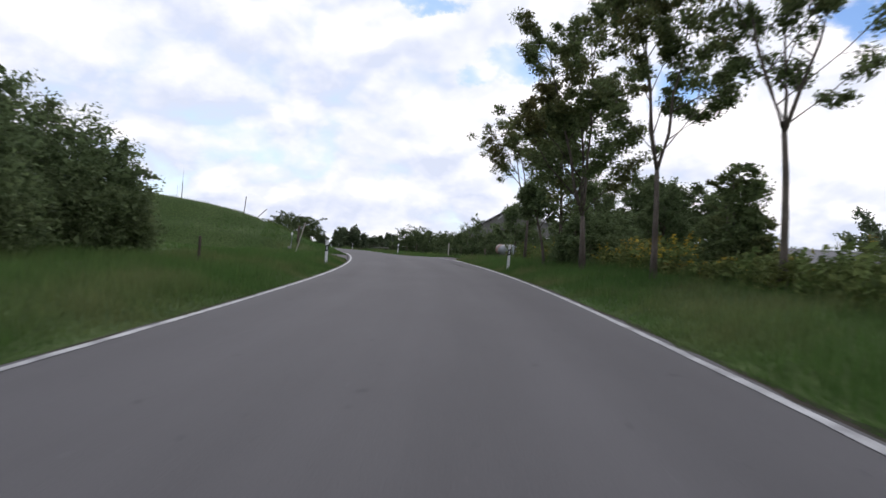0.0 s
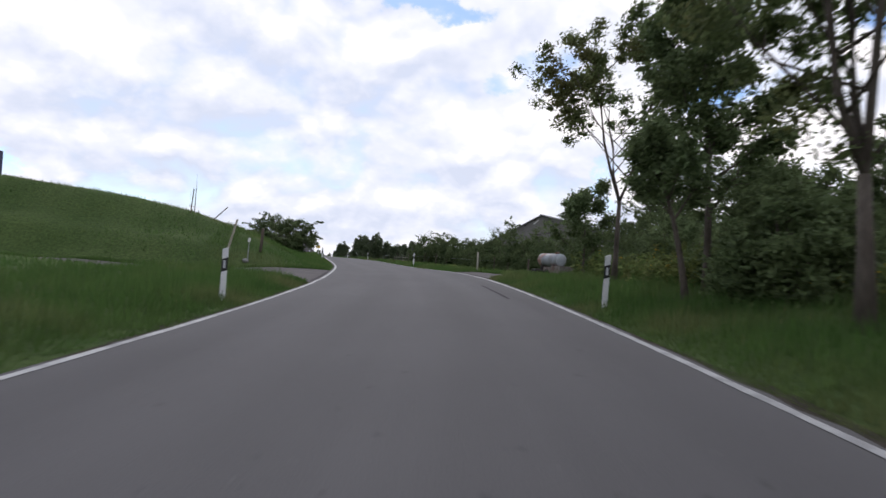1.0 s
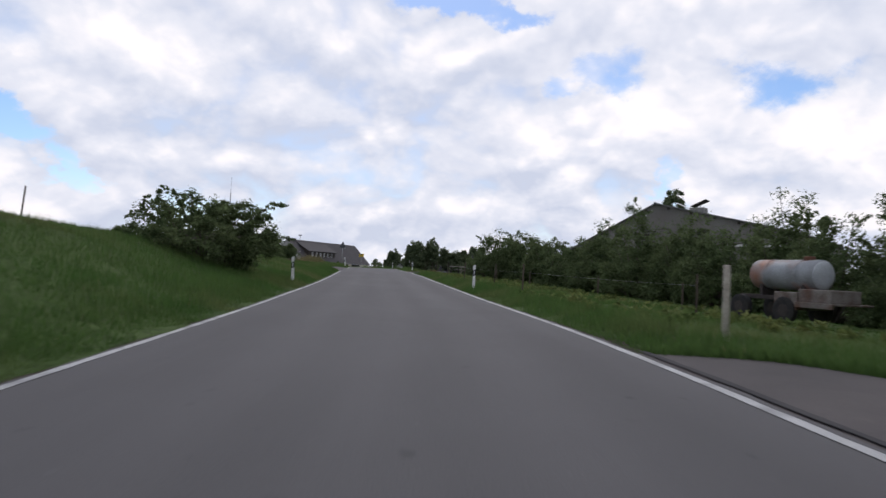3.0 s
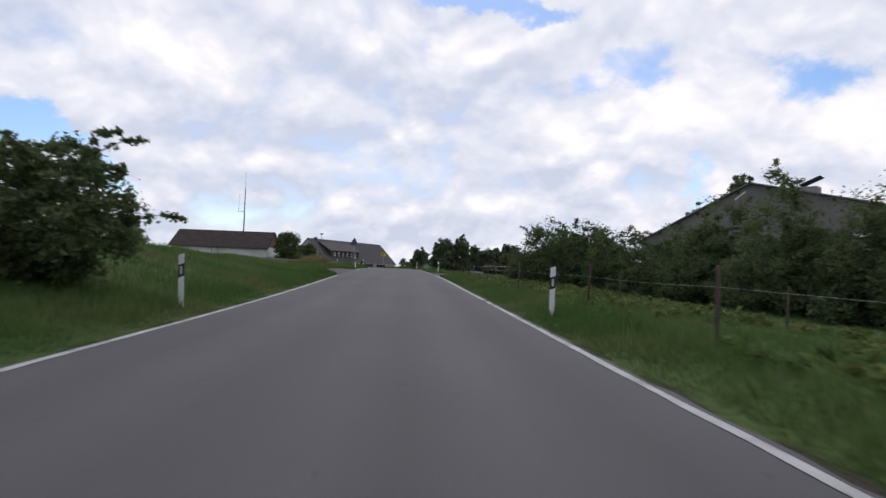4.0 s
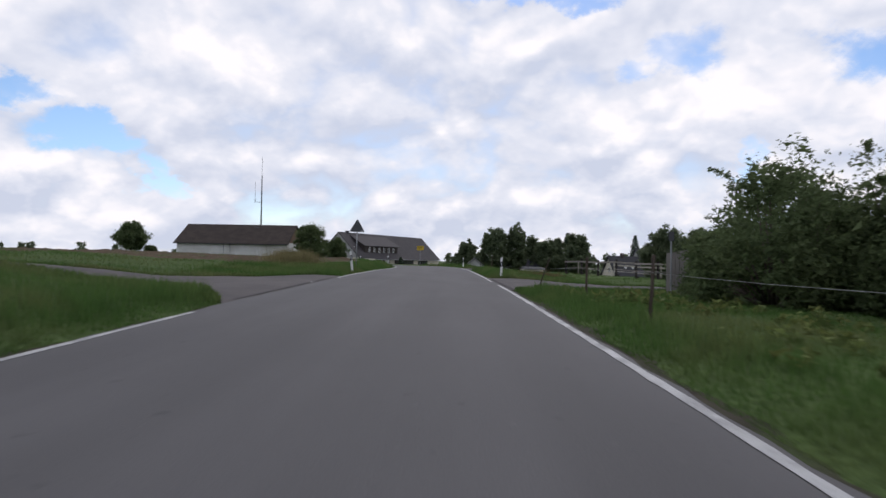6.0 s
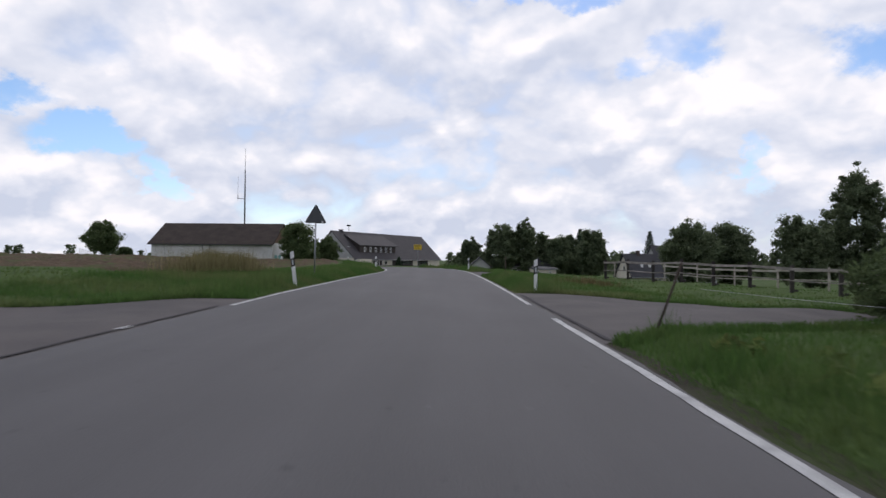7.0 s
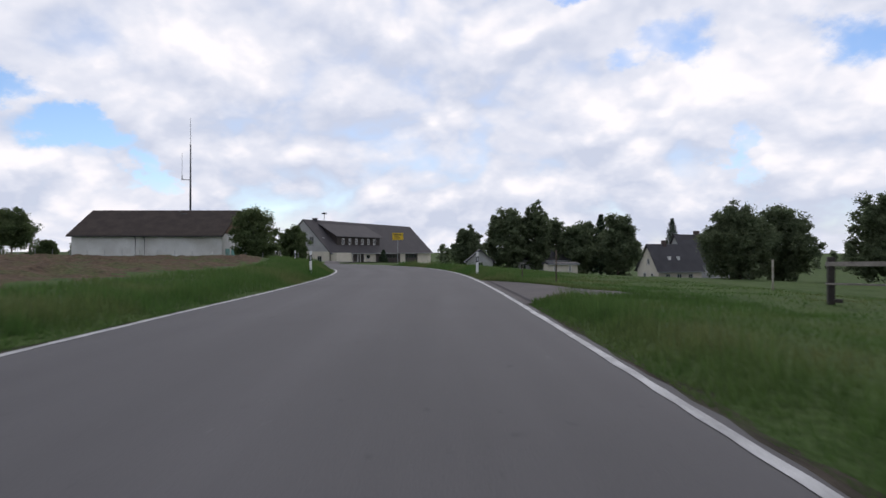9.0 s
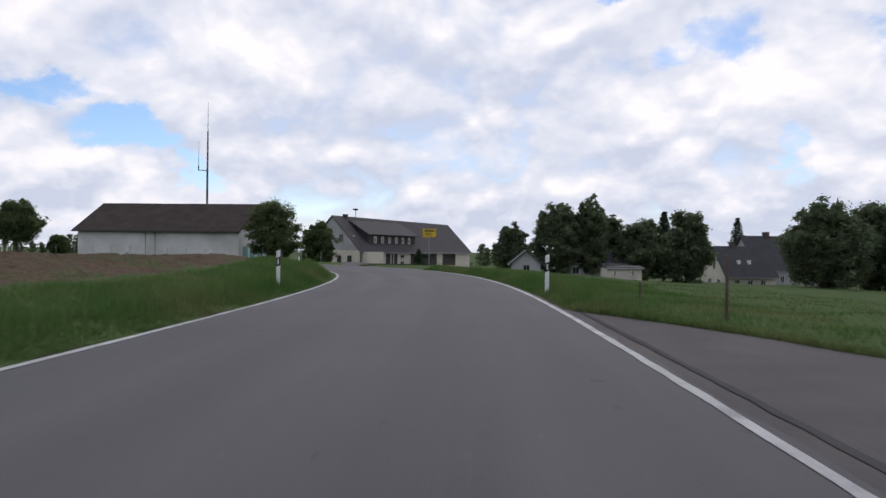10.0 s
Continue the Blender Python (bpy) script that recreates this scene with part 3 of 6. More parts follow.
def gz(x, y):
    return float(ground([x], [y])[0])


def spot(s, o):
    """x, y and ground height at a station."""
    p = on_road(np.array([float(s)]), np.array([float(o)]))[0]
    return float(p[0]), float(p[1]), gz(p[0], p[1])


# ---- ground, road, lines ----


def build_ground():
    def axis(lo, hi, step):
        core = np.arange(lo, hi + 0.01, step)
        grow = np.cumsum(2.0 * 1.28 ** np.arange(24))
        return np.r_[lo - grow[::-1], core, hi + grow]

    xs, ys = axis(-78, 34, 0.66), axis(-8, 190, 0.66)
    gx, gy = np.meshgrid(xs, ys)
    z = ground(gx, gy)
    nx, ny = len(xs), len(ys)
    v = np.stack([gx.ravel(), gy.ravel(), z], -1)
    i = np.arange(nx * ny).reshape(ny, nx)
    q = np.stack([i[:-1, :-1], i[:-1, 1:], i[1:, 1:], i[1:, :-1]], -1).reshape(-1, 4)
    ob = place("ground", mesh_np("ground", v, q), M["ground"])
    smooth(ob)
    return tagged(ob, "green meadow land rising to a grassy bank beside the road", "ground", kind="structure")


def strip(name, material, s0, s1, o0, o1, dz, ds=0.5, cols=2, wob=0.0):
    s = np.arange(s0, s1 + 0.01, ds)
    rng = np.random.default_rng(int(abs(s0) * 10 + abs(o0) * 100) % 9999)
    cs = np.linspace(0, 1, cols)
    rows = []
    for k, c in enumerate(cs):
        o = o0 + (o1 - o0) * c + (wob * (rng.random(len(s)) - 0.5) if k in (0, cols - 1) else 0)
        rows.append(on_road(s, o * np.ones(len(s)), dz))
    v = np.stack(rows, 1).reshape(-1, 3)
    i = np.arange(len(v)).reshape(len(s), cols)
    q = np.stack([i[:-1, :-1], i[:-1, 1:], i[1:, 1:], i[1:, :-1]], -1).reshape(-1, 4)
    me = mesh_np(name, v, q)
    lay = me.uv_layers.new(name="along")
    across = np.linspace(o0, o1, cols)
    st = np.stack([np.tile(across, len(s)), np.repeat(s, cols)], -1).astype(np.float32)
    ids = np.empty(len(me.loops), np.int32)
    me.loops.foreach_get("vertex_index", ids)
    lay.data.foreach_set("uv", st[ids].ravel())
    return place(name, me, material)


def build_road():
    road = strip("road", M["asphalt"], -40, 300, -EDGE, EDGE, 0.0, 0.5, 7, 0.08)
    tagged(road, "two-lane grey asphalt country road without a centre line", "road", kind="structure")
    for side in (-1, 1):
        tagged(strip("trim", M["shaded_verge_soil"], -40, 300, side * 3.10, side * 3.44, -0.016, 0.5, 3, 0.10), "bare soil along the asphalt's edge, darkened for the grass's shade", "verge", kind="structure")
    for s0, s1, o in ((-40, 92.5, -HALF), (106.4, 300, -HALF), (102.5, 102.9, -HALF - 0.2), (-40, 72.45, HALF - 0.03), (72.75, 74.3, HALF - 0.03), (74.5, 106.4, HALF - 0.03), (109.6, 300, HALF - 0.03)):
        ob = strip("trim", M["line"], s0, s1, o - 0.052, o + 0.052, 0.006, 0.4, 2, 0.018)
        tagged(ob, "worn white painted edge line of the road", "road marking", kind="structure")


def apron(name, edge_a, edge_b, material, label, dz=0.03):
    """A side road: the surface between two borders, each a row of (s, o)."""
    n, mcols = 24, 10
    def line(e):
        e = np.array(e, float)
        t = np.linspace(0, 1, len(e))
        u = np.linspace(0, 1, n)
        return np.stack([np.interp(u, t, e[:, 0]), np.interp(u, t, e[:, 1])], -1)
    a, b = line(edge_a), line(edge_b)
    so = a[:, None] + (b - a)[:, None] * np.linspace(0, 1, mcols)[None, :, None]
    s, o = so[..., 0].ravel(), so[..., 1].ravel()
    p = on_road(s, o)
    w = np.clip((abs(o) - 3.5) / 1.2, 0, 1)
    p[:, 2] = (p[:, 2] - 0.012) * (1 - w) + np.maximum(ground(p[:, 0], p[:, 1]) + dz, p[:, 2] - 0.3) * w
    p[:, 2] = np.where(abs(o) > 3.22, np.maximum(p[:, 2], ground(p[:, 0], p[:, 1]) + 0.025), p[:, 2])
    i = np.arange(len(p)).reshape(n, mcols)
    q = np.stack([i[:-1, :-1], i[:-1, 1:], i[1:, 1:], i[1:, :-1]], -1).reshape(-1, 4)
    ob = place(name, mesh_np(name, p, q), material)
    return tagged(ob, label, "side road", kind="structure")


build_ground()
build_road()
SIDE = {
    "l1": ([(35.2, -3.1), (36.4, -4.6), (37.2, -6.5), (38.5, -12), (39.5, -26)], [(45.3, -3.1), (44.6, -4.4), (44.0, -6.5), (43.8, -12), (43.6, -26)]),
    "r1": ([(39.4, 3.1), (40.6, 4.2), (42.2, 5.6), (43.4, 6.5)], [(49.2, 3.1), (47.8, 4.6), (45.6, 6.0), (44.2, 6.6)]),
    "l2": ([(94.0, -3.1), (96.5, -4.4), (97.5, -7), (96, -14), (92, -34)], [(108.2, -3.1), (106.2, -5), (104.8, -7), (101.5, -14), (97, -34)]),
    "r2": ([(102.6, 3.1), (104.4, 4.6), (105.8, 7), (107, 9.6), (107.5, 18)], [(114.4, 3.1), (112.8, 5.5), (111.4, 8.5), (110.8, 12), (110.5, 18)]),
    "r3": ([(131.0, 3.1), (132.2, 4.4), (133.0, 6), (133.6, 8)], [(142.2, 3.1), (139.6, 4.2), (136.8, 6), (135.2, 8)]),
}
for a, b in SIDE.values():
    apron("pavement", a, b, M["asphalt_old"], "short side road of older brownish asphalt joining the main road")
for s0, s1, o0, o1 in ((36, 45, -3.28, -3.20), (39.6, 49.2, 3.19, 3.28), (95, 106.4, -3.26, -3.21), (103, 113.6, 3.25, 3.33), (131.4, 142, 3.31, 3.40)):
    tagged(strip("trim", M["tar"], s0, s1, o0, o1, 0.008, 0.4, 2, 0.03), "dark bitumen joint between the road and a side road", "road joint", kind="structure")
tagged(strip("trim", M["seal"], 29.4, 34.6, 2.20, 2.29, 0.004, 0.4, 2, 0.02), "long dark bitumen crack seal along the lane", "crack seal", kind="structure")

# ---- plants ----


def leaf_quads(centres, radii, per, size, rng, flat=0.75, droop=0.0):
    """Leaves round cluster centres: small ones outside, larger sprays within. Small leaves are rhombi, those of far plants triangles."""
    per, size = max(4, int(per * 0.62)), size * 1.1
    core = max(1, per // 5)
    inner = np.tile(np.r_[np.zeros(per, bool), np.ones(core, bool)], len(centres))
    n = len(inner)
    c = np.repeat(np.asarray(centres), per + core, 0)
    r = np.repeat(np.asarray(radii), per + core)[:, None]
    d = rng.normal(size=(n, 3))
    d /= np.linalg.norm(d, axis=1, keepdims=True)
    p = c + d * r * np.where(inner[:, None], 0.62, 1.0) * rng.random((n, 1)) ** 0.45 * np.array([1, 1, flat])
    p[:, 2] -= droop * r[:, 0] * rng.random(n)
    a = rng.normal(size=(n, 3))
    a[:, 2] *= 0.6
    a /= np.linalg.norm(a, axis=1, keepdims=True)
    b = np.cross(a, rng.normal(size=(n, 3)))
    b /= np.linalg.norm(b, axis=1, keepdims=True)
    s = (size * (0.6 + 0.8 * rng.random(n)) * np.where(inner, 2.0, 1.0))[:, None]
    if size > 0.06:
        v = np.stack([p - a * s, p + b * s * 0.8, p + a * s], 1).reshape(-1, 3)
        return v, np.arange(n * 3).reshape(-1, 3)
    v = np.stack([p - a * s, p - b * s * 0.45, p + a * s, p + b * s * 0.45], 1).reshape(-1, 3)
    return v, np.arange(n * 4).reshape(-1, 4)


def branchy(rng, base, height, trunk_r, crown_from, spread, limbs, lean=(0, 0), forks=3, wander=0.06, sides=7, split=0.0):
    """Trunk, limbs and twigs as bars; also the places at which leaves hang."""
    bm = bmesh.new()
    tips = []
    top = Vector((lean[0], lean[1], height))
    pts = []
    for k in range(9):
        u = k / 8
        pts.append(Vector((top.x * u ** 1.3 + wander * height * 0.5 * math.sin(u * 5 + rng.random()) * u * 0.4, top.y * u ** 1.3 + wander * height * 0.4 * math.sin(u * 4 + 1 + rng.random()) * u * 0.4, height * 0.92 * u)))
    stems = [pts]
    if split:
        # the trunk parts into two or three rising arms
        cut = max(2, int(round(split * 8)))
        tube(bm, pts[:cut + 1], [trunk_r * (1.25 if k == 0 else 1 - 0.35 * k / cut) for k in range(cut + 1)], sides)
        stems = []
        a0 = rng.random() * 6.28
        for j in range(3):
            az = a0 + j * 2.1 + rng.random() * 0.5
            out = spread * (0.32 + 0.2 * rng.random())
            arm = []
            for k in range(9):
                u = max(0.0, (k - cut) / (8 - cut))
                arm.append(pts[k].copy() if k <= cut else pts[k] + Vector((math.cos(az), math.sin(az), 0)) * out * u ** 0.8 + Vector((rng.normal(), rng.normal(), 0)) * 0.05)
            tube(bm, arm[cut:], [trunk_r * 0.55 * (1 - 0.85 * k / (8 - cut)) for k in range(9 - cut)], 6)
            stems.append(arm)
    else:
        tube(bm, pts, [trunk_r * (1.25 if k == 0 else 1 - 0.82 * k / 8) for k in range(9)], sides)
    for i in range(limbs):
        u = crown_from + (0.95 - crown_from) * (i + rng.random() * 0.8) / limbs
        k = min(int(u * 8), 7)
        way = stems[i % len(stems)]
        p0 = way[k].lerp(way[k + 1], u * 8 - k)
        az = i * 2.4 + rng.random() * 0.9
        reach = spread * (0.55 + 0.6 * rng.random()) * (1.05 - 0.62 * max(0, u - 0.45) / 0.55)
        rise = reach * (0.7 + 0.9 * rng.random()) * (0.75 + 0.5 * u)
        end = p0 + Vector((math.cos(az) * reach, math.sin(az) * reach, rise))
        mid = p0.lerp(end, 0.5) + Vector((rng.normal() * 0.09, rng.normal() * 0.09, (rng.random() - 0.65) * 0.22)) * reach
        r0 = trunk_r * (0.55 - 0.33 * u) * (0.6 if split else 1.0)
        tube(bm, [p0, mid, end], [r0, r0 * 0.6, 0.012], 5)
        for j in range(forks):
            v = 0.35 + 0.6 * (j + rng.random()) / forks
            q0 = p0.lerp(mid, v * 2) if v < 0.5 else mid.lerp(end, v * 2 - 1)
            az2 = az + (rng.random() - 0.5) * 2.2
            ln = reach * (0.25 + 0.35 * rng.random())
            q1 = q0 + Vector((math.cos(az2) * ln, math.sin(az2) * ln, ln * (0.1 + 0.8 * rng.random())))
            tube(bm, [q0, q0.lerp(q1, 0.5) + Vector((0, 0, 0.05)), q1], [r0 * 0.35, r0 * 0.22, 0.008], 4)
            tips += [q1, q0.lerp(q1, 0.55)]
        tips += [end, mid.lerp(end, 0.6)]
    tips += [q for way in stems for q in (way[-1], way[-2])]
    return bm, tips


def tree(name, label, x, y, height, spread, trunk_r=0.13, crown_from=0.35, limbs=12, leaves=9000, leaf=0.075, clump=0.6, seed=1, material="leaf", lean=(0, 0), forks=3, category="tree", group="", turn=0.0, fill=0, split=0.0):
    rng = np.random.default_rng(seed)
    root = thing(name, pose(x, y, gz(x, y) - 0.08, 0, 0, turn), label, category, group)
    bm, tips = branchy(rng, None, height * (0.86 if fill > 140 else 1.0), trunk_r, max(crown_from, 0.12), spread * (0.62 if fill > 140 else 1.0), limbs, lean, forks, split=split)
    smooth(part("trunk", bm, M["bark"], root, "rough grey-brown bark"))
    centres = np.array([tuple(t) for t in tips])
    if fill:
        d = rng.normal(size=(fill, 3))
        d /= np.linalg.norm(d, axis=1, keepdims=True)
        d *= (0.35 + 0.65 * rng.random((fill, 1)) ** 0.6) * (0.90 + 0.12 * np.sin(4 * np.arctan2(d[:, 1], d[:, 0]) + seed) + 0.10 * np.sin(7 * d[:, 2] + seed * 2))[:, None]
        mid_z, half = height * (1 + crown_from) / 2, height * (1 - crown_from) / 2
        taper = 1.0 - 0.25 * np.clip(d[:, 2:], 0, 1)
        centres = np.r_[centres, np.array([lean[0] * 0.7, lean[1] * 0.7, mid_z]) + d * np.array([spread, spread, half]) * np.c_[taper, taper, np.ones(fill)]]
    radii = clump * (0.55 + 0.8 * rng.random(len(centres)))
    v, q = leaf_quads(centres, radii, max(8, leaves // len(centres)), leaf, rng, 0.75, 0.25)
    place("crown", mesh_np("crown", v, q), M[material], root)
    return root


def bush(name, label, x, y, rx, ry, height, leaves=9000, leaf=0.07, clumps=110, clump=0.5, seed=1, material="leaf_dark", category="bush", group="", turn=0.0, low=0.05, sprays=14, rise=(-0.1, 1.3), far=0.13):
    """Many stems from the ground under a lumpy mass of leaves with sprays that stick out."""
    rng = np.random.default_rng(seed)
    root = thing(name, pose(x, y, gz(x, y) - 0.05, 0, 0, turn), label, category, group)
    d = rng.normal(size=(clumps, 3))
    d /= np.linalg.norm(d, axis=1, keepdims=True)
    d[:, 2] = abs(d[:, 2])
    f = (0.45 + 0.55 * rng.random((clumps, 1)) ** 0.5) * (0.88 + 0.24 * np.sin(3 * np.arctan2(d[:, 1], d[:, 0]) + seed)[:, None] * 0.5)
    c = d * f * np.array([rx, ry, height * 0.92])
    c[:, 2] += low * height
    # a skirt of leaves towards the ground
    k = clumps // 3
    az = rng.random(k) * 6.28
    skirt = np.stack([np.cos(az) * rx * 0.85, np.sin(az) * ry * 0.85, (0.08 + 0.3 * rng.random(k)) * height], -1)
    c = np.r_[c, skirt]
    radii = clump * (0.5 + 0.9 * rng.random(len(c)))
    bm = bmesh.new()
    for i in range(min(26, clumps)):
        e = Vector(c[i])
        a = Vector((e.x * 0.12, e.y * 0.12, 0))
        tube(bm, [a, a.lerp(e, 0.5) + Vector((0, 0, 0.15)), e], [0.045, 0.03, 0.01], 4)
    spray = []
    for i in range(sprays):
        a = Vector(c[int(rng.integers(clumps))])
        az = math.atan2(a.y, a.x) + rng.normal() * 0.7
        up = rise[0] + (rise[1] - rise[0]) * rng.random()
        ln = far * (rx + height) * (0.5 + 0.8 * rng.random())
        e = a + Vector((math.cos(az), math.sin(az), up)).normalized() * ln
        mid = a.lerp(e, 0.5) + Vector((rng.normal(), rng.normal(), 0.6 + rng.random())) * 0.10 * ln
        tube(bm, [a, mid, e], [0.014, 0.009, 0.004], 4)
        spray += [tuple(a.lerp(mid, u)) for u in (0.3, 0.7)] + [tuple(mid.lerp(e, u)) for u in (0.05, 0.35, 0.65, 0.95)]
    tagged(smooth(part("stem", bm, M["bark"], root)), "thin dark stems", kind="stuff")
    per = max(6, leaves // len(c))
    v, q = leaf_quads(c, radii, per, leaf, rng, 0.85, 0.15)
    if spray:
        v2, q2 = leaf_quads(np.array(spray), clump * 0.30 * (0.5 + rng.random(len(spray))), max(5, per // 6), leaf, rng)
        q = np.r_[q, q2 + len(v)]
        v = np.r_[v, v2]
    place("crown", mesh_np("crown", v, q), M[material], root)
    return root


def spruce(label, x, y, height, spread, seed=1, leaves=14000, leaf=0.13, group=""):
    rng = np.random.default_rng(seed)
    root = thing("spruce_tree", pose(x, y, gz(x, y) - 0.1), label, "tree", group)
    bm = bmesh.new()
    tube(bm, [(0, 0, 0), (0, 0, height * 0.5), (0, 0, height)], [0.02 * height, 0.012 * height, 0.01], 6)
    cs, rs = [], []
    whorls = 27
    for i in range(whorls):
        u = 0.1 + 0.88 * i / (whorls - 1)
        reach = spread * (1 - u) ** 0.85 + 0.08
        m = 7 if u < 0.7 else 5
        for j in range(m):
            az = j * 6.28 / m + i * 0.7 + rng.random() * 0.4
            rr = reach * (0.75 + 0.4 * rng.random())
            e = Vector((math.cos(az) * rr, math.sin(az) * rr, height * u - 0.16 * rr + 0.03 * height * (rng.random() - 0.5)))
            tube(bm, [(0, 0, height * u), e], [0.03, 0.008], 4, cap=False)
            for w in (0.4, 0.7, 0.98):
                cs.append((e.x * w, e.y * w, height * u - 0.16 * rr * w))
                rs.append((0.09 * spread + 0.14 * rr * (1.2 - w) + 0.012 * height) * (0.6 + 0.4 * (1 - u)))
    part("trunk", bm, M["bark"], root)
    v, q = leaf_quads(np.array(cs), np.array(rs), max(5, leaves // len(cs)), leaf, rng, 0.45, 0.5)
    place("crown", mesh_np("crown", v, q), M["needle"], root)
    return root


def side_masks(s, o):
    """Whether a place lies on a side road."""
    hit = np.zeros(len(s), bool)
    for a, b in SIDE.values():
        a, b = np.array(a, float), np.array(b, float)
        side = np.sign(a[0, 1])
        order = np.argsort(abs(a[:, 1]))
        lo = np.interp(o * side, abs(a[order, 1]), a[order, 0])
        order = np.argsort(abs(b[:, 1]))
        hi = np.interp(o * side, abs(b[order, 1]), b[order, 0])
        hit |= (o * side > 3) & (s > lo) & (s < hi) & (o * side < max(abs(a[:, 1]).max(), abs(b[:, 1]).max()))
    return hit


def tall(s, o):
    """Grass is shorter on the open meadow and the bank than on the verge."""
    f = np.where((o > 4.5) & (s > 50), 0.5, np.where((o > 0) & (s > 112), 1.35, 1.0))
    f = np.where((o > 4.2) & (s > 118), 0.42, f)
    f = np.where((o < -4.6) & (s > 106), 0.65, f)
    return np.where((o < -4.6) & (s > 44) & (s < 106), 0.75, f)


def blades(name, label, material, count, s_range, o_fun, height, width, seed, keep=None, category="grass", tip_lean=0.5):
    """Grass as single bent blades, joined."""
    rng = np.random.default_rng(seed)
    s = s_range[0] + (s_range[1] - s_range[0]) * rng.random(count)
    o = o_fun(rng.random(count))
    ok = ~side_masks(s, o)
    if keep is not None:
        ok &= keep(s, o, rng)
    s, o = s[ok], o[ok]
    p = on_road(s, o)
    p[:, 2] = ground(p[:, 0], p[:, 1]) - 0.01
    n = len(p)
    tuft = 0.8 * np.ones(n)
    for k in range(7):
        d, f = 0.7 + 2.399 * k, 0.5 * 1.55 ** k
        tuft += 0.085 * np.sin(f * (math.cos(d) * p[:, 0] + math.sin(d) * p[:, 1]) + 1.7 * k + 1.3 * np.sin(0.37 * f * (math.sin(d) * p[:, 0] - math.cos(d) * p[:, 1])))
    h = height * (0.45 + 0.8 * rng.random(n)) * tuft * np.clip((abs(o) - 3.14) / 0.85, 0.16, 1)
    h *= tall(s, o)
    az = rng.random(n) * 6.28
    lean = h * tip_lean * (0.2 + rng.random(n))
    wv = np.stack([-np.sin(az), np.cos(az), 0 * az], -1) * (width * (0.6 + 0.8 * rng.random(n)))[:, None]
    dv = np.stack([np.cos(az), np.sin(az), 0 * az], -1)
    tip = p + dv * lean[:, None] + np.stack([0 * h, 0 * h, h], -1)
    v = np.stack([p - wv, p + wv, tip], 1).reshape(-1, 3)
    me = mesh_np(name, v, np.arange(n * 3).reshape(-1, 3))
    ob = place(name, me, M[material])
    return tagged(ob, label, category, kind="stuff")


def both(lo, hi, power=1.6):
    def f(u):
        v = u * 2
        side = np.where(v < 1, -1, 1)
        return side * (lo + (hi - lo) * (v % 1) ** power)
    return f


blades("grass", "long green roadside grass, uncut and leaning", "grass", 520000, (-2, 170), both(3.22, 9.0, 1.9), 0.36, 0.008, 5, keep=lambda s, o, rng: ~((o < -6.9) & (s > 114)))
blades("grass", "green meadow grass on the open land and bank", "grass", 230000, (5, 185), both(8.0, 24.0, 1.2), 0.22, 0.016, 6, keep=lambda s, o, rng: ~((o < -6.6) & (s > 114)))


# ---- trees and bushes by the road's first bend ----
def tree_at(s, o, *args, **kw):
    x, y, _ = spot(s, o)
    return tree("ash_tree", args[0], x, y, *args[1:], **kw)


def bush_at(s, o, label, rx, ry, h, **kw):
    x, y, _ = spot(s, o)
    return bush(kw.pop("name", "hawthorn_bush"), label, x, y, rx, ry, h, **kw)


ROW = "trees along the road"
tree_at(12.8, 7.1, "slender ash tree with a bare trunk and open crown", 7.0, 2.3, 0.085, 0.50, 14, leaves=17000, leaf=0.043, clump=0.31, seed=11, lean=(-0.3, 0.2), group=ROW, split=0.5, forks=4)
tree_at(16.1, 5.7, "slender ash tree with a forked bare trunk and open crown", 8.2, 1.9, 0.085, 0.40, 18, leaves=30000, leaf=0.043, clump=0.32, seed=12, lean=(-0.3, 0.2), group=ROW, split=0.36, forks=4)
tree_at(21.66, 5.37, "tall ash tree with a forked trunk and loose browning crown", 8.4, 2.1, 0.115, 0.24, 19, leaves=50000, leaf=0.046, clump=0.38, seed=13, lean=(-0.7, 0.2), group=ROW, forks=4, fill=62, split=0.22)
tree_at(26.35, 5.15, "thin dark tree on a strongly leaning stem", 3.5, 0.8, 0.075, 0.45, 8, leaves=7000, leaf=0.052, clump=0.34, seed=14, lean=(-0.7, 0.3), material="leaf_dark", group=ROW, fill=10)
tree_at(32.2, 5.62, "small ash tree with a clear stem and airy crown", 6.8, 2.4, 0.085, 0.44, 20, leaves=26000, leaf=0.044, clump=0.33, seed=35, group=ROW, forks=4, fill=10, split=0.40)
tree_at(27.6, 6.1, "ash tree with a dense dark green crown on the verge", 7.0, 1.35, 0.09, 0.25, 15, leaves=24000, leaf=0.052, clump=0.42, seed=36, lean=(-0.3, 0.2), material="leaf_dark", group=ROW, forks=4, fill=60)
bush_at(15.9, 7.6, "feathery young ash bush beside a slender trunk", 0.9, 0.95, 3.4, leaves=20000, leaf=0.045, clumps=90, clump=0.30, seed=29, sprays=26, rise=(0.0, 0.7), material="leaf")
bush_at(25.2, 6.5, "dense rounded dark green bush under the roadside trees", 1.3, 1.6, 2.9, leaves=22000, leaf=0.052, seed=21, clump=0.40)
bush_at(27.2, 7.8, "dark tangled hawthorn bush behind the verge", 1.6, 1.9, 2.8, leaves=16000, leaf=0.055, clump=0.4, seed=22)
bush_at(29.7, 7.6, "dark tangled hawthorn bush behind the verge", 1.1, 1.5, 1.6, leaves=8000, leaf=0.06, clump=0.36, seed=27)
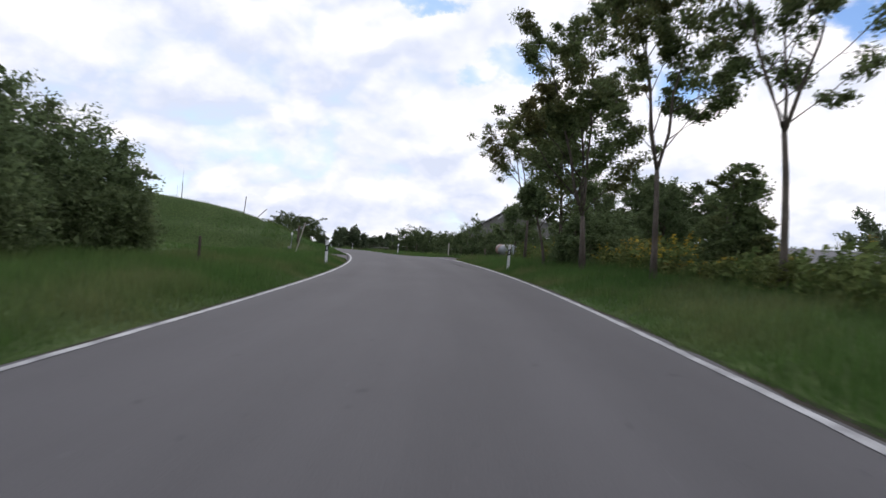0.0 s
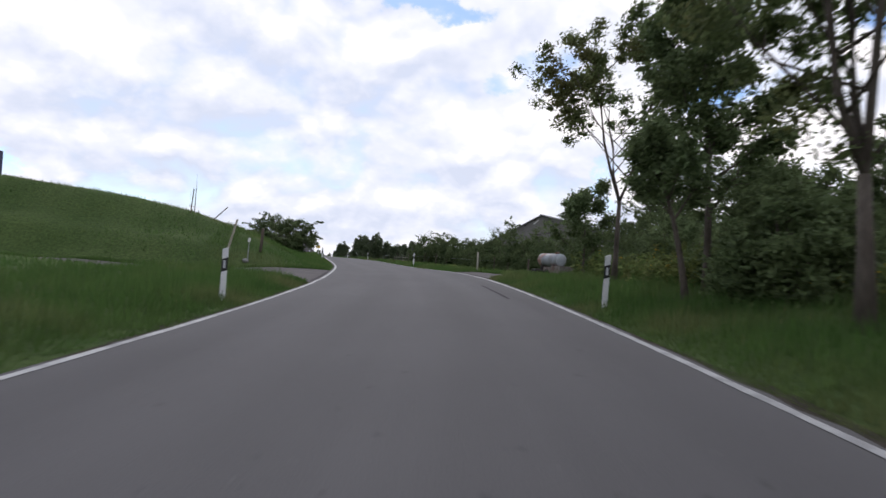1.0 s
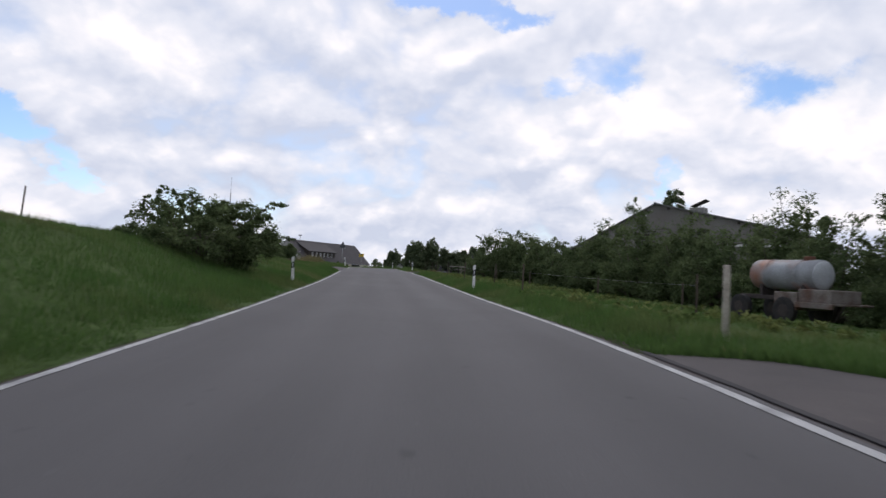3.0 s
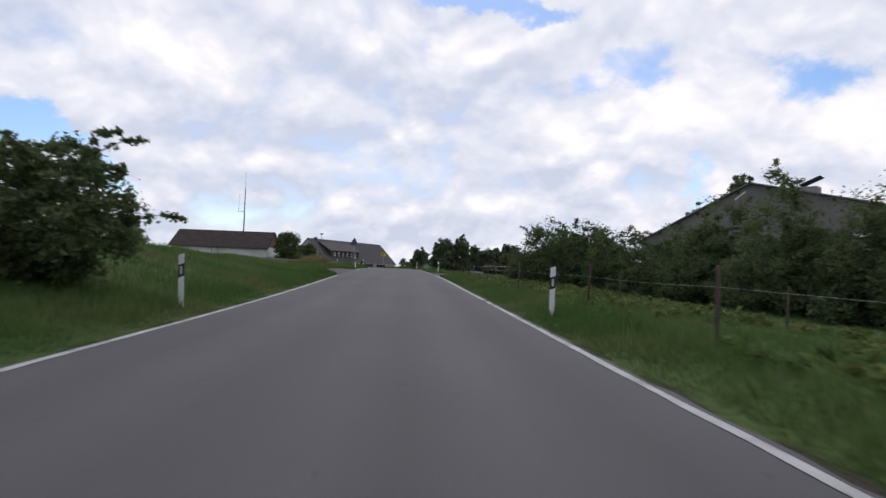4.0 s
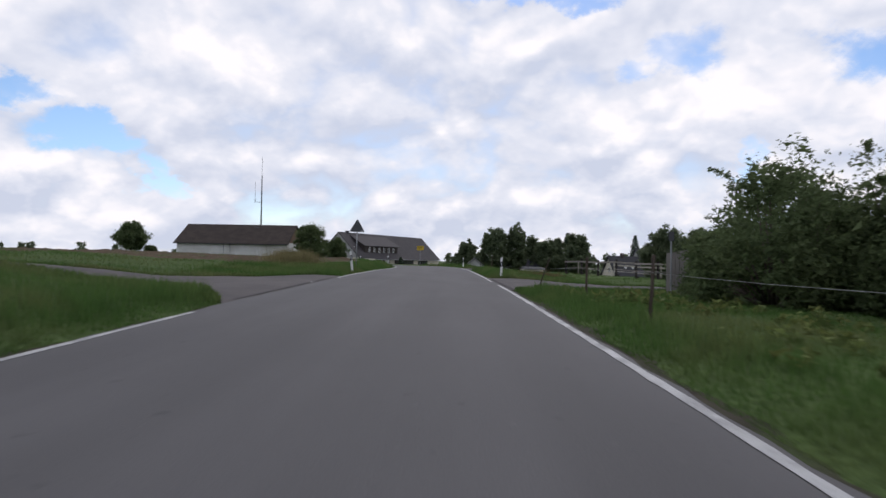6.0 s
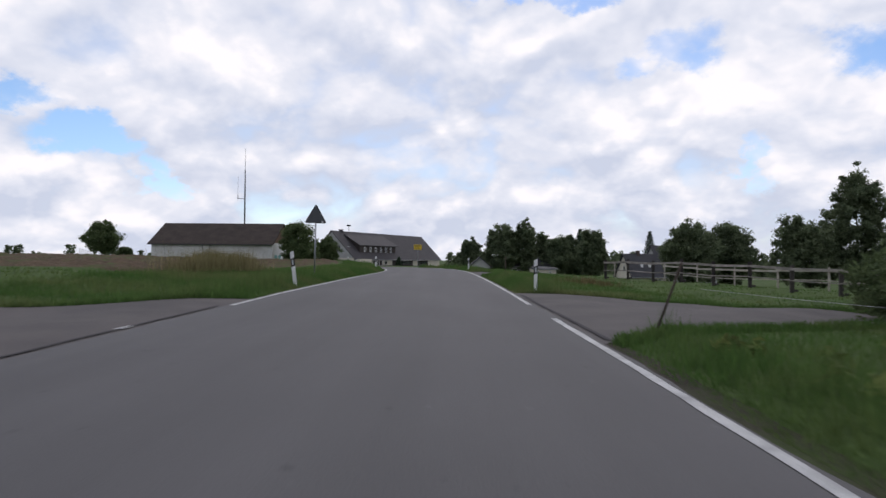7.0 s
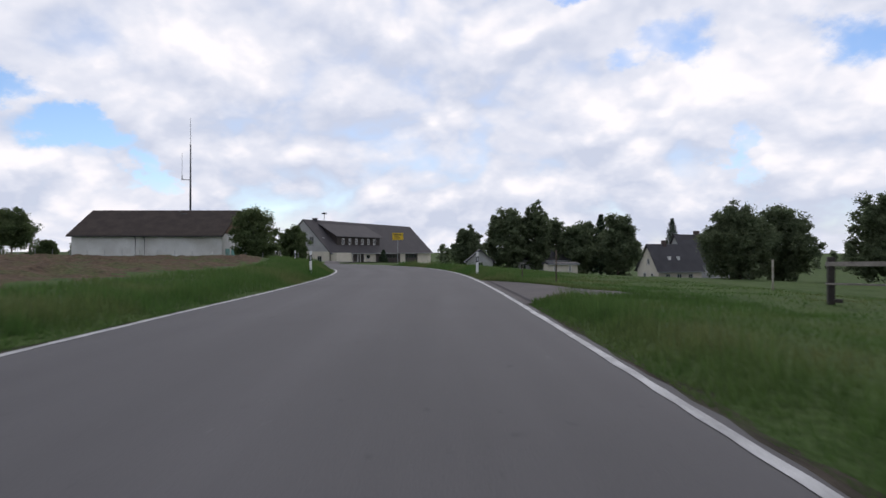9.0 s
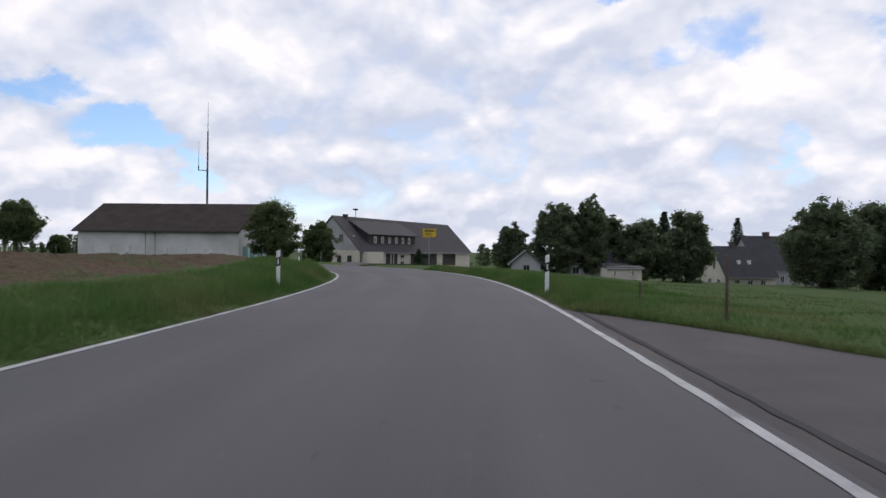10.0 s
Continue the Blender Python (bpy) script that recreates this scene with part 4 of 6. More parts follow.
tree_at(38.1, 6.5, "small airy tree with a leaning crown at the side road", 3.7, 1.0, 0.05, 0.22, 12, leaves=13000, leaf=0.048, clump=0.34, seed=38, material="leaf_dark", group=ROW, fill=26, forks=4)
tree_at(29.3, 11.4, "dark round-headed tree behind the roadside weeds", 3.3, 1.5, 0.10, 0.2, 10, leaves=17000, leaf=0.058, clump=0.38, seed=39, material="leaf_hedge", group=ROW, fill=70)
bush_at(38, 10.5, "broad dark hawthorn bush by the side road", 2.2, 2.6, 3.0, leaves=15000, leaf=0.065, clump=0.45, seed=23, material="leaf_hedge")
bush_at(40.5, 15.0, "broad dark hawthorn bush by the side road", 2.8, 2.8, 4.0, leaves=15000, leaf=0.075, seed=28, material="leaf_hedge")
bush_at(21.4, -12.5, "large dark green hawthorn thicket on the grass", 4.0, 3.8, 5.7, leaves=70000, leaf=0.066, clumps=420, clump=0.58, seed=24, sprays=60, rise=(-0.2, 0.9), far=0.11)
bush_at(14.6, -12.6, "large dark green hawthorn thicket on the grass", 3.8, 3.7, 6.0, leaves=60000, leaf=0.068, clumps=380, clump=0.58, seed=25, sprays=46, rise=(-0.2, 0.9), far=0.11)
bush_at(67.0, -7.1, "wind-shaped hawthorn bush with spreading twigs on the bank", 2.9, 3.3, 2.45, leaves=30000, leaf=0.046, clump=0.36, clumps=150, seed=26, low=0.16, sprays=80, rise=(-0.05, 0.5), far=0.20, material="leaf_hedge")
bush_at(67.6, -6.2, "low dense hawthorn bush at the foot of the bank", 0.9, 1.2, 1.6, leaves=6000, leaf=0.05, clump=0.34, seed=31, sprays=20, rise=(0.0, 0.7), far=0.16, material="leaf_hedge")
for k, (tx, ty, th_, tw) in enumerate(((14.4, 49.7, 7.6, 1.7), (16.6, 50.8, 7.3, 1.6), (18.6, 49.8, 7.0, 1.6), (20.6, 50.2, 6.4, 1.4))):
    tree("broadleaf_tree", "dark full broadleaf tree on a bare stem beyond the verge", tx, ty, th_, tw, 0.13, 0.22, 12, 8000, 0.11, 0.62, 700 + k, "leaf_hedge", group="dark trees beyond the verge", fill=70)

tree_at(59.5, 21.6, "tall dark broadleaf tree behind the meadow hedge", 8.6, 2.6, 0.16, 0.1, 14, leaves=26000, leaf=0.062, clump=0.58, seed=37, material="leaf_hedge", group=ROW, fill=110)
tree_at(55, 19.0, "tall dark broadleaf tree behind the meadow hedge", 8.0, 2.7, 0.16, 0.1, 14, leaves=26000, leaf=0.062, clump=0.58, seed=17, material="leaf_hedge", group=ROW, fill=110)
tree_at(48, 19.5, "tall dark broadleaf tree behind the meadow hedge", 7.2, 2.5, 0.16, 0.1, 14, leaves=24000, leaf=0.062, clump=0.58, seed=18, material="leaf_hedge", group=ROW, fill=110)

# ---- hedge beyond the meadow ----
rngh = np.random.default_rng(77)
for k in range(17):
    s = 52 + k * 3.5
    o = np.interp(s, [50, 66, 85, 104, 112], [19, 17.5, 15.5, 11.5, 10.8]) + rngh.random() * 1.2
    hh = 3.2 + rngh.random() * 1.1 + (0.9 if 55 < s < 76 else 0.7 if s < 102 else 0.0)
    bush_at(s, o, "dark green overgrown hedge bush along the meadow", 2.3, 2.4, hh, name="hedge_bush", leaves=19000, leaf=0.062, clumps=120, clump=0.50, seed=300 + k, sprays=12, material="leaf_hedge", group="hedge along the meadow")
for k, (s, o, h) in enumerate(((48, 22, 7.0), (45, 19, 6.4), (51, 19.5, 6.4), (54, 26, 6.6), (60, 24, 6.6), (98, 13.0, 5.2), (105, 13.2, 5.0), (99.5, 10.0, 4.9), (86, 16, 5.7), (80, 15.6, 5.9), (76, 16.8, 6.1), (70, 19, 6.3), (64, 20, 6.5), (50, 15.8, 4.8), (54, 17, 5.6), (46, 14.4, 4.2), (59, 18, 6.0), (92, 17, 4.6), (84, 19, 4.4), (76, 21, 4.2))):
    bush_at(s, o, "tall dark bush rising out of the hedge", 2.4, 2.4, h, name="hedge_bush", leaves=19000, leaf=0.064, clumps=120, clump=0.52, seed=340 + k, sprays=18, material="leaf_hedge", group="hedge along the meadow")


def fringe():
    """Short grass that leans over the borders of the side roads."""
    rng = np.random.default_rng(61)
    out = []
    for a, b in SIDE.values():
        mid = (np.mean([p[0] for p in a]) + np.mean([p[0] for p in b])) / 2
        for e in (a, b):
            e = np.array(e, float)
            k = abs(e[:, 1]) < 16
            e = e[:k.sum() + 1]
            ln = np.r_[0, np.cumsum(np.hypot(*np.diff(e, axis=0).T))]
            n = int(ln[-1] * 420)
            u = rng.random(n) * ln[-1]
            s, o = np.interp(u, ln, e[:, 0]), np.interp(u, ln, e[:, 1])
            s = s + np.sign(e[:, 0].mean() - mid) * (rng.random(n) ** 1.3 * 0.6 - 0.06)
            pick = abs(o) > 3.3
            out.append(np.stack([s[pick], o[pick]], -1))
    so = np.concatenate(out)
    p = on_road(so[:, 0], so[:, 1])
    p[:, 2] = ground(p[:, 0], p[:, 1]) - 0.02
    n = len(p)
    h = 0.13 * (0.5 + rng.random(n))
    az = rng.random(n) * 6.28
    wv = np.stack([-np.sin(az), np.cos(az), 0 * az], -1) * 0.009
    dv = np.stack([np.cos(az), np.sin(az), 0 * az], -1) * (h * 0.4)[:, None]
    up = np.stack([0 * h, 0 * h, h], -1)
    v = np.stack([p - wv, p + wv, p + dv * 0.4 + up * 0.6 + wv * 0.6, p + dv + up], 1).reshape(-1, 3)
    tagged(place("grass", mesh_np("grass", v, np.arange(n * 4).reshape(-1, 4)), M["grass"]), "short green grass creeping over the side roads' borders", "grass", kind="stuff")


fringe()


# ---- roadside furniture ----
def delineator(m, label):
    root = thing("delineator_post", m, label, "road post", "delineator posts along the road")
    # hollow-looking triangular body with a slanted top, its broad side to the traffic
    w, d = 0.06, 0.05

    def slab(z0, z1, slant0, slant1, grow=0.0):
        bm = bmesh.new()
        pts = [(-w - grow, -d * 0.4 - grow), (w + grow, -d * 0.4 - grow), (w * 0.55 + grow, d + grow), (-w * 0.55 - grow, d + grow)]
        lo = [bm.verts.new((x, y, z0 + (slant0 * x))) for x, y in pts]
        hi = [bm.verts.new((x, y, z1 + (slant1 * x))) for x, y in pts]
        bm.faces.new(lo[::-1])
        bm.faces.new(hi)
        for i in range(4):
            bm.faces.new((lo[i], lo[(i + 1) % 4], hi[(i + 1) % 4], hi[i]))
        bmesh.ops.recalc_face_normals(bm, faces=bm.faces)
        bmesh.ops.bevel(bm, geom=list(bm.edges), offset=0.006, segments=1, affect="EDGES")
        return bm

    part("shaft", slab(-0.15, 0.62, 0.0, 0.35), M["white_plastic"], root)
    part("black_band", slab(0.605, 0.865, 0.35, 0.35, 0.0015), M["black_plastic"], root, "slanted black band")
    part("cap", slab(0.86, 1.06, 0.35, 0.35), M["white_plastic"], root, "white slanted top")
    part("reflector", boxes((-0.022, -0.034, 0.665, 0.022, -0.019, 0.82), bevel=0.004), M["reflector"], root, "pale rectangular reflector")
    part("reflector", boxes((-0.018, 0.046, 0.68, 0.018, 0.056, 0.81), bevel=0.004), M["reflector"], root, "pale rectangular reflector")
    return root


first = None
for s, o, lx, ly in ((27.0, -3.68, 0, 0), (27.0, 3.8, 3, 0), (68.4, -3.78, 0, -2), (68.7, 3.72, 1, 0), (113.9, -3.52, 3, -6), (114.8, 3.9, 3, 0), (147.8, -3.9, 0, 0), (147.1, 3.62, 1, 0), (173, -3.9, 0, 0), (192, -3.9, 0, 0), (205, -4.2, 0, 0), (-12, 3.9, 0, 0), (-12, -3.9, 0, 0)):
    x, y, z = spot(s, o)
    m = pose(x, y, z - 0.03, lx, ly, math.degrees(float(np.interp(s, SG, TH))))
    if first is None:
        first = delineator(m, "white plastic delineator post with a black band and reflectors")
    else:
        copy_thing(first, m)


def wooden_post(x, y, h, r, material, label, tilt=(0, 0), name="wooden_post", group="", sides=8):
    z = gz(x, y)
    root = thing(name, pose(x, y, z, tilt[0], tilt[1], 0), label, "post", group)
    bm = bmesh.new()
    tube(bm, [(0, 0, -0.3), (0.004, 0, h * 0.5), (0, 0.003, h - 0.02), (0, 0, h)], [r * 1.05, r, r * 0.97, r * 0.8], sides)
    smooth(part("shaft", bm, M[material], root))
    return root


def post_at(s, o, h, r, material, label, **kw):
    x, y, _ = spot(s, o)
    return wooden_post(x, y, h, r, material, label, **kw)


post_at(46.5, -6.6, 1.15, 0.075, "post_wood", "thick dark brown wooden post standing in the grass bank", tilt=(0, 3))
post_at(49.6, 7.5, 1.0, 0.055, "post_wood", "grey-brown wooden pole before the old trailer")
post_at(53.0, 13.2, 0.85, 0.04, "post_wood", "slim weathered wooden post in the meadow grass")
post_at(50.0, 4.7, 1.08, 0.05, "pale_wood", "pale weathered wooden post beside the side road")
for s, o, h, tl in ((49.6, -10.6, 1.25, (0, 4)), (66.0, -13.2, 1.2, (-4, 2)), (52.3, -9.9, 1.05, (-10, 42))):
    post_at(s, o, h, 0.03, "post_wood", "thin leaning fence stake on top of the grass bank", tilt=tl, name="fence_stake", group="stakes on the bank")
post_at(34.9, -5.9, 1.75, 0.036, "pale_wood", "tall grey pole leaning in the roadside grass", tilt=(0, 14), name="fence_stake", group="stakes on the bank")


def marker_post(s, o):
    """A pipeline marker: thin grey pole with a small plate, on a concrete foot."""
    x, y, z = spot(s, o)
    root = thing("marker_post", pose(x, y, z, 0, 2, 0), "thin grey-green marker post with a pale plate and concrete foot", "marker")
    bm = bmesh.new()
    tube(bm, [(0, 0, -0.3), (0, 0, 1.12)], [0.022, 0.022], 8)
    part("pole", bm, M["steel"], root)
    part("plate", boxes((-0.06, -0.04, 0.92, 0.06, -0.024, 1.10), bevel=0.005), M["frame_white"], root, "small pale plate")
    bm = bmesh.new()
    bmesh.ops.create_icosphere(bm, subdivisions=2, radius=0.15)
    for v in bm.verts:
        v.co = Vector((v.co.x - 0.08, v.co.y, v.co.z * 0.7 + 0.05)) * (1 + 0.12 * noise.noise(v.co * 9))
    part("foot", bm, M["stone"], root, "rough concrete foot")
    return root


marker_post(45.0, -6.95)
post_at(19.7, -6.6, 0.8, 0.045, "post_wood", "thin brown stake in the grass bank", name="fence_stake", group="stakes on the bank")

# wire fence along the meadow
FENCE = [(56.0, 7.2), (63.2, 4.6), (69.9, 4.8), (76.6, 4.4), (84.3, 4.4), (91.7, 4.3), (97.5, 4.5), (103.9, 4.2)]
tops = []
for k, (s, o) in enumerate(FENCE):
    x, y, z = spot(s, o)
    lean = (0, 19) if k == len(FENCE) - 1 else (rngh.random() * 4 - 2, rngh.random() * 6 - 2)
    wooden_post(x, y, 1.05 if k != len(FENCE) - 1 else 1.15, 0.028 if k != len(FENCE) - 1 else 0.02, "post_wood", "slim weathered brown fence post of the meadow", tilt=lean, name="fence_post", group="meadow fence posts")
    tops.append(Vector((x, y, z)))
for hgt in (0.78,):
    bm = bmesh.new()
    pts = []
    for a, b in zip(tops, tops[1:]):
        for u in (0, 0.25, 0.5, 0.75):
            p = a.lerp(b, u)
            pts.append(p + Vector((0, 0, hgt - 0.12 * u * (1 - u))))
    tube(bm, pts, [0.0028] * len(pts), 4)
    tagged(part("fence_wire", bm, M["wire"], None), "thin pale electric fence wire along the meadow posts", "wire")
for s, o in ((63, 10.2), (70, 9.6), (78.8, 8.6), (87, 8.2)):
    post_at(s, o, 0.95, 0.03, "post_wood", "slim grey fence post in the meadow", name="fence_post", group="meadow fence posts")


def road_sign(x, y, yaw, label):
    """The back of a warning sign: triangle on a round pole."""
    z = gz(x, y)
    root = thing("warning_sign", pose(x, y, z, 0, 1.0, yaw), label, "road sign")
    bm = bmesh.new()
    tube(bm, [(0, 0, -0.3), (0, 0, 2.85)], [0.03, 0.03], 10)
    smooth(part("pole", bm, M["steel"], root, "galvanised steel pole"))
    bm = bmesh.new()
    side, r = 0.9, 0.05
    ht = side * math.sqrt(3) / 2
    outline = []
    for cx, cz, a0 in ((-side / 2 + r * 1.73, r, 150), (side / 2 - r * 1.73, r, 270), (0, ht - 2 * r, 30)):
        for k in range(5):
            a = radians(a0 + k * 30)
            outline.append((cx + r * math.cos(a), cz + r * math.sin(a)))
    prism(bm, outline, -0.05, -0.042)
    bmesh.ops.translate(bm, verts=bm.verts, vec=(0, 0, 2.12))
    part("plate", bm, M["sign_back"], root, "plain grey back of a triangular plate")
    for zz in (2.3, 2.62):
        part("clamp", boxes((-0.05, -0.042, zz, 0.05, 0.035, zz + 0.035), bevel=0.004), M["steel"], root)
    part("sticker", boxes((0.24, -0.056, 2.155, 0.31, -0.051, 2.20)), M["frame_white"], root, "small white sticker")
    return root


x, y, _ = spot(120.1, -4.12)
road_sign(x, y, math.degrees(float(np.interp(119.7, SG, TH))), "grey back of a triangular warning sign on a steel pole")


def town_sign(x, y, yaw):
    z = gz(x, y)
    root = thing("place_sign", pose(x, y, z, 0, 0, yaw), "yellow place-name sign with dark writing on a thin pole", "road sign")
    bm = bmesh.new()
    tube(bm, [(0, 0, -0.3), (0, 0, 2.75)], [0.028, 0.028], 8)
    part("pole", bm, M["steel"], root)
    part("plate", boxes((-0.5, -0.05, 2.08, 0.5, -0.03, 2.72), bevel=0.008), M["yellow"], root, "yellow plate")
    part("border", boxes((-0.47, -0.053, 2.675, 0.47, -0.0505, 2.69), (-0.47, -0.053, 2.11, 0.47, -0.0505, 2.125), (-0.47, -0.053, 2.11, -0.455, -0.0505, 2.69), (0.455, -0.053, 2.11, 0.47, -0.0505, 2.69)), M["black_print"], root, "thin black border")
    part("lettering", boxes((-0.36, -0.053, 2.50, 0.34, -0.0505, 2.60), (-0.30, -0.053, 2.36, 0.12, -0.0505, 2.41), (-0.30, -0.053, 2.24, 0.22, -0.0505, 2.29)), M["black_print"], root, "dark bars of writing")
    return root


town_sign(-41.3, 171.0, 22)


def round_pole_sign(x, y, label):
    z = gz(x, y)
    root = thing("marker_pole", pose(x, y, z), label, "sign")
    bm = bmesh.new()
    tube(bm, [(0, 0, -0.2), (0, 0, 2.05)], [0.03, 0.03], 8)
    part("pole", bm, M["steel"], root)
    part("plate", boxes((-0.1, -0.045, 1.9, 0.1, -0.032, 2.25), bevel=0.01), M["sign_back"], root)
    return root


px_, py_, _ = spot(105.4, 9.2)
round_pole_sign(px_, py_, "grey metal pole with a small plate before the board wall")
post_at(140.6, 5.7, 1.15, 0.030, "post_wood", "weathered brown wooden post at the side road's corner")
post_at(143.0, 4.9, 0.5, 0.022, "post_wood", "short brown stake in the meadow")
post_at(140.8, 13.6, 1.1, 0.035, "pale_wood", "pale thin pole standing in the meadow")


# ---- tank trailer ----
def tank_trailer(x, y, yaw):
    z = gz(x, y)
    root = thing("tank_trailer", pose(x, y, z, 0, 0, yaw), "old rusty water-tank trailer parked on the meadow grass", "trailer")
    L, R = 1.25, 0.49
    prof = [(-L - 0.08, 0.22), (-L - 0.05, 0.40), (-L, R), (-L * 0.35, R + 0.004), (L * 0.35, R + 0.004), (L, R), (L + 0.05, 0.40), (L + 0.08, 0.22)]
    bm = bmesh.new()
    tube(bm, [(a, 0, 1.56) for a, _ in prof], [b for _, b in prof], 24)
    tank = smooth(part("tank", bm, M["tank"], root, "white tank with peeling paint and rust"))
    bm = bmesh.new()
    tube(bm, [(L + 0.03, 0, 1.56), (L + 0.07, 0, 1.56), (L + 0.105, 0, 1.56)], [0.45, 0.42, 0.22], 24)
    smooth(part("end_cap", bm, M["cap_lit"], tank, "pale grey-blue domed end, brightened as if lit"))
    for a in (-0.62, 0.62):
        bm = bmesh.new()
        tube(bm, [(a - 0.03, 0, 1.56), (a + 0.03, 0, 1.56)], [R + 0.018] * 2, 24)
        part("strap", bm, M["tank"], tank, "steel strap")
    bm = bmesh.new()
    tube(bm, [(0.75, 0, 2.02), (0.75, 0, 2.13), (0.75, 0, 2.16)], [0.17, 0.17, 0.14], 14)
    part("filler_cap", bm, M["rust"], tank, "rusty filler cap")
    part("chassis", boxes((-1.75, -0.42, 0.72, 1.75, -0.32, 0.86), (-1.75, 0.32, 0.72, 1.75, 0.42, 0.86), (-1.7, -0.42, 0.74, -1.6, 0.42, 0.84), (-0.6, -0.42, 0.74, -0.5, 0.42, 0.84), (0.5, -0.42, 0.74, 0.6, 0.42, 0.84), (1.6, -0.42, 0.74, 1.7, 0.42, 0.84), bevel=0.008), M["dark_board"], root)
    for a in (-0.9, 0.78):
        part("cradle", boxes((a, -0.38, 0.86, a + 0.12, 0.38, 1.24), bevel=0.01), M["dark_board"], root)
    part("platform", boxes((1.0, -0.8, 0.66, 2.35, 0.8, 0.72), (1.0, -0.82, 0.55, 2.35, -0.78, 0.72), bevel=0.01), M["trailer"], root, "flat grey loading platform")
    part("locker", boxes((0.1, -0.75, 0.45, 1.0, 0.6, 1.0), (1.0, -0.7, 0.72, 2.2, 0.5, 1.12), bevel=0.02), M["trailer"], root, "faded steel lockers")
    part("drawbar", boxes((-2.4, -0.05, 0.6, -1.7, 0.05, 0.7), bevel=0.01), M["dark_board"], root)
    for wx in (-1.35, 0.55):
        for wy in (-0.72, 0.72):
            bm = bmesh.new()
            tube(bm, [(wx, wy - 0.11, 0.42), (wx, wy - 0.09, 0.42), (wx, wy + 0.09, 0.42), (wx, wy + 0.11, 0.42)], [0.34, 0.42, 0.42, 0.34], 22)
            w = part("wheel", bm, M["rubber"], root, "black worn tyre")
            bm = bmesh.new()
            tube(bm, [(wx, wy - 0.115, 0.42), (wx, wy + 0.115, 0.42)], [0.2, 0.2], 14)
            part("rim", bm, M["dark_board"], w, "dark rusty rim")
    return root


tank_trailer(4.9, 64.2, -63)


# ---- buildings ----
def gable_house(name, label, m, length, width, wall, ridge, wall_mat, roof_mat, over=0.5, gable_over=0.45, gable_mat=None, thick=0.18, category="house", gutter_mat="steel"):
    """Along x, ridge along x, front at -y. Returns the thing and its wall and roof."""
    root = thing(name, m, label, category)
    hw = width / 2
    bm = bmesh.new()
    t = 0.3
    # walls with thickness, open inside
    box(bm, 0, -hw, -3, length, -hw + t, wall)
    box(bm, 0, hw - t, -3, length, hw, wall)
    box(bm, 0, -hw + t, -3, t, hw - t, wall)
    box(bm, length - t, -hw + t, -3, length, hw - t, wall)
    walls = part("wall", bm, wall_mat, root)
    k = (ridge - wall) / hw
    for x0, x1 in ((0.0, t), (length - t, length)):
        bm = bmesh.new()
        a = [bm.verts.new((x0, yy, zz)) for yy, zz in ((-hw, wall), (hw, wall), (0, ridge - 0.02))]
        b = [bm.verts.new((x1, yy, zz)) for yy, zz in ((-hw, wall), (hw, wall), (0, ridge - 0.02))]
        bm.faces.new(a)
        bm.faces.new(b[::-1])
        for i in range(3):
            bm.faces.new((a[i], b[i], b[(i + 1) % 3], a[(i + 1) % 3]))
        bmesh.ops.recalc_face_normals(bm, faces=bm.faces)
        part("gable", bm, gable_mat or wall_mat, root)
    roofs = []
    for side in (-1, 1):
        bm = bmesh.new()
        y1, z1 = side * (hw + over), wall - k * over
        vs = [bm.verts.new(c) for c in ((-gable_over, 0, ridge), (length + gable_over, 0, ridge), (length + gable_over, y1, z1), (-gable_over, y1, z1),
                                        (-gable_over, 0, ridge + thick), (length + gable_over, 0, ridge + thick), (length + gable_over, y1, z1 + thick), (-gable_over, y1, z1 + thick))]
        for f in ((0, 1, 2, 3), (7, 6, 5, 4), (0, 4, 5, 1), (1, 5, 6, 2), (2, 6, 7, 3), (3, 7, 4, 0)):
            bm.faces.new([vs[i] for i in f])
        bmesh.ops.recalc_face_normals(bm, faces=bm.faces)
        r = part("roof", bm, roof_mat, root)
        roofs.append(r)
        bm = bmesh.new()
        tube(bm, [(-gable_over, y1 + side * 0.06, z1 + 0.03), (length + gable_over, y1 + side * 0.06, z1 + 0.03)], [0.07, 0.07], 8)
        part("gutter", bm, M[gutter_mat], r)
    return root, walls, roofs


def window(parent, x, y, z, w, h, face="y-", frame=0.07, bars=1, frame_mat="frame_white"):
    """A framed window set on a wall that faces -y or -x."""
    def b(bm, u0, d0, z0, u1, d1, z1):
        if face == "y-":
            box(bm, x + u0, y - d1, z + z0, x + u1, y - d0, z + z1)
        else:
            box(bm, x - d1, y + u0, z + z0, x - d0, y + u1, z + z1)
        return bm
    win = part("window", b(bmesh.new(), 0, 0.004, 0, w, 0.02, h), M["glass"], parent, "dark window pane")
    bm = bmesh.new()
    for r in ((0, 0.0, 0, frame, 0.06, h), (w - frame, 0.0, 0, w, 0.06, h), (frame, 0.0, 0, w - frame, 0.06, frame), (frame, 0.0, h - frame, w - frame, 0.06, h)):
        b(bm, *r)
    for k in range(bars):
        c = w * (k + 1) / (bars + 1)
        b(bm, c - 0.025, 0.0, frame, c + 0.025, 0.05, h - frame)
    part("frame", bm, M[frame_mat], win, "white window frame" if frame_mat == "frame_white" else "grey window frame")
    part("sill", b(bmesh.new(), -0.08, 0.0, -0.08, w + 0.08, 0.12, -0.02), M["stone"], win)
    return win


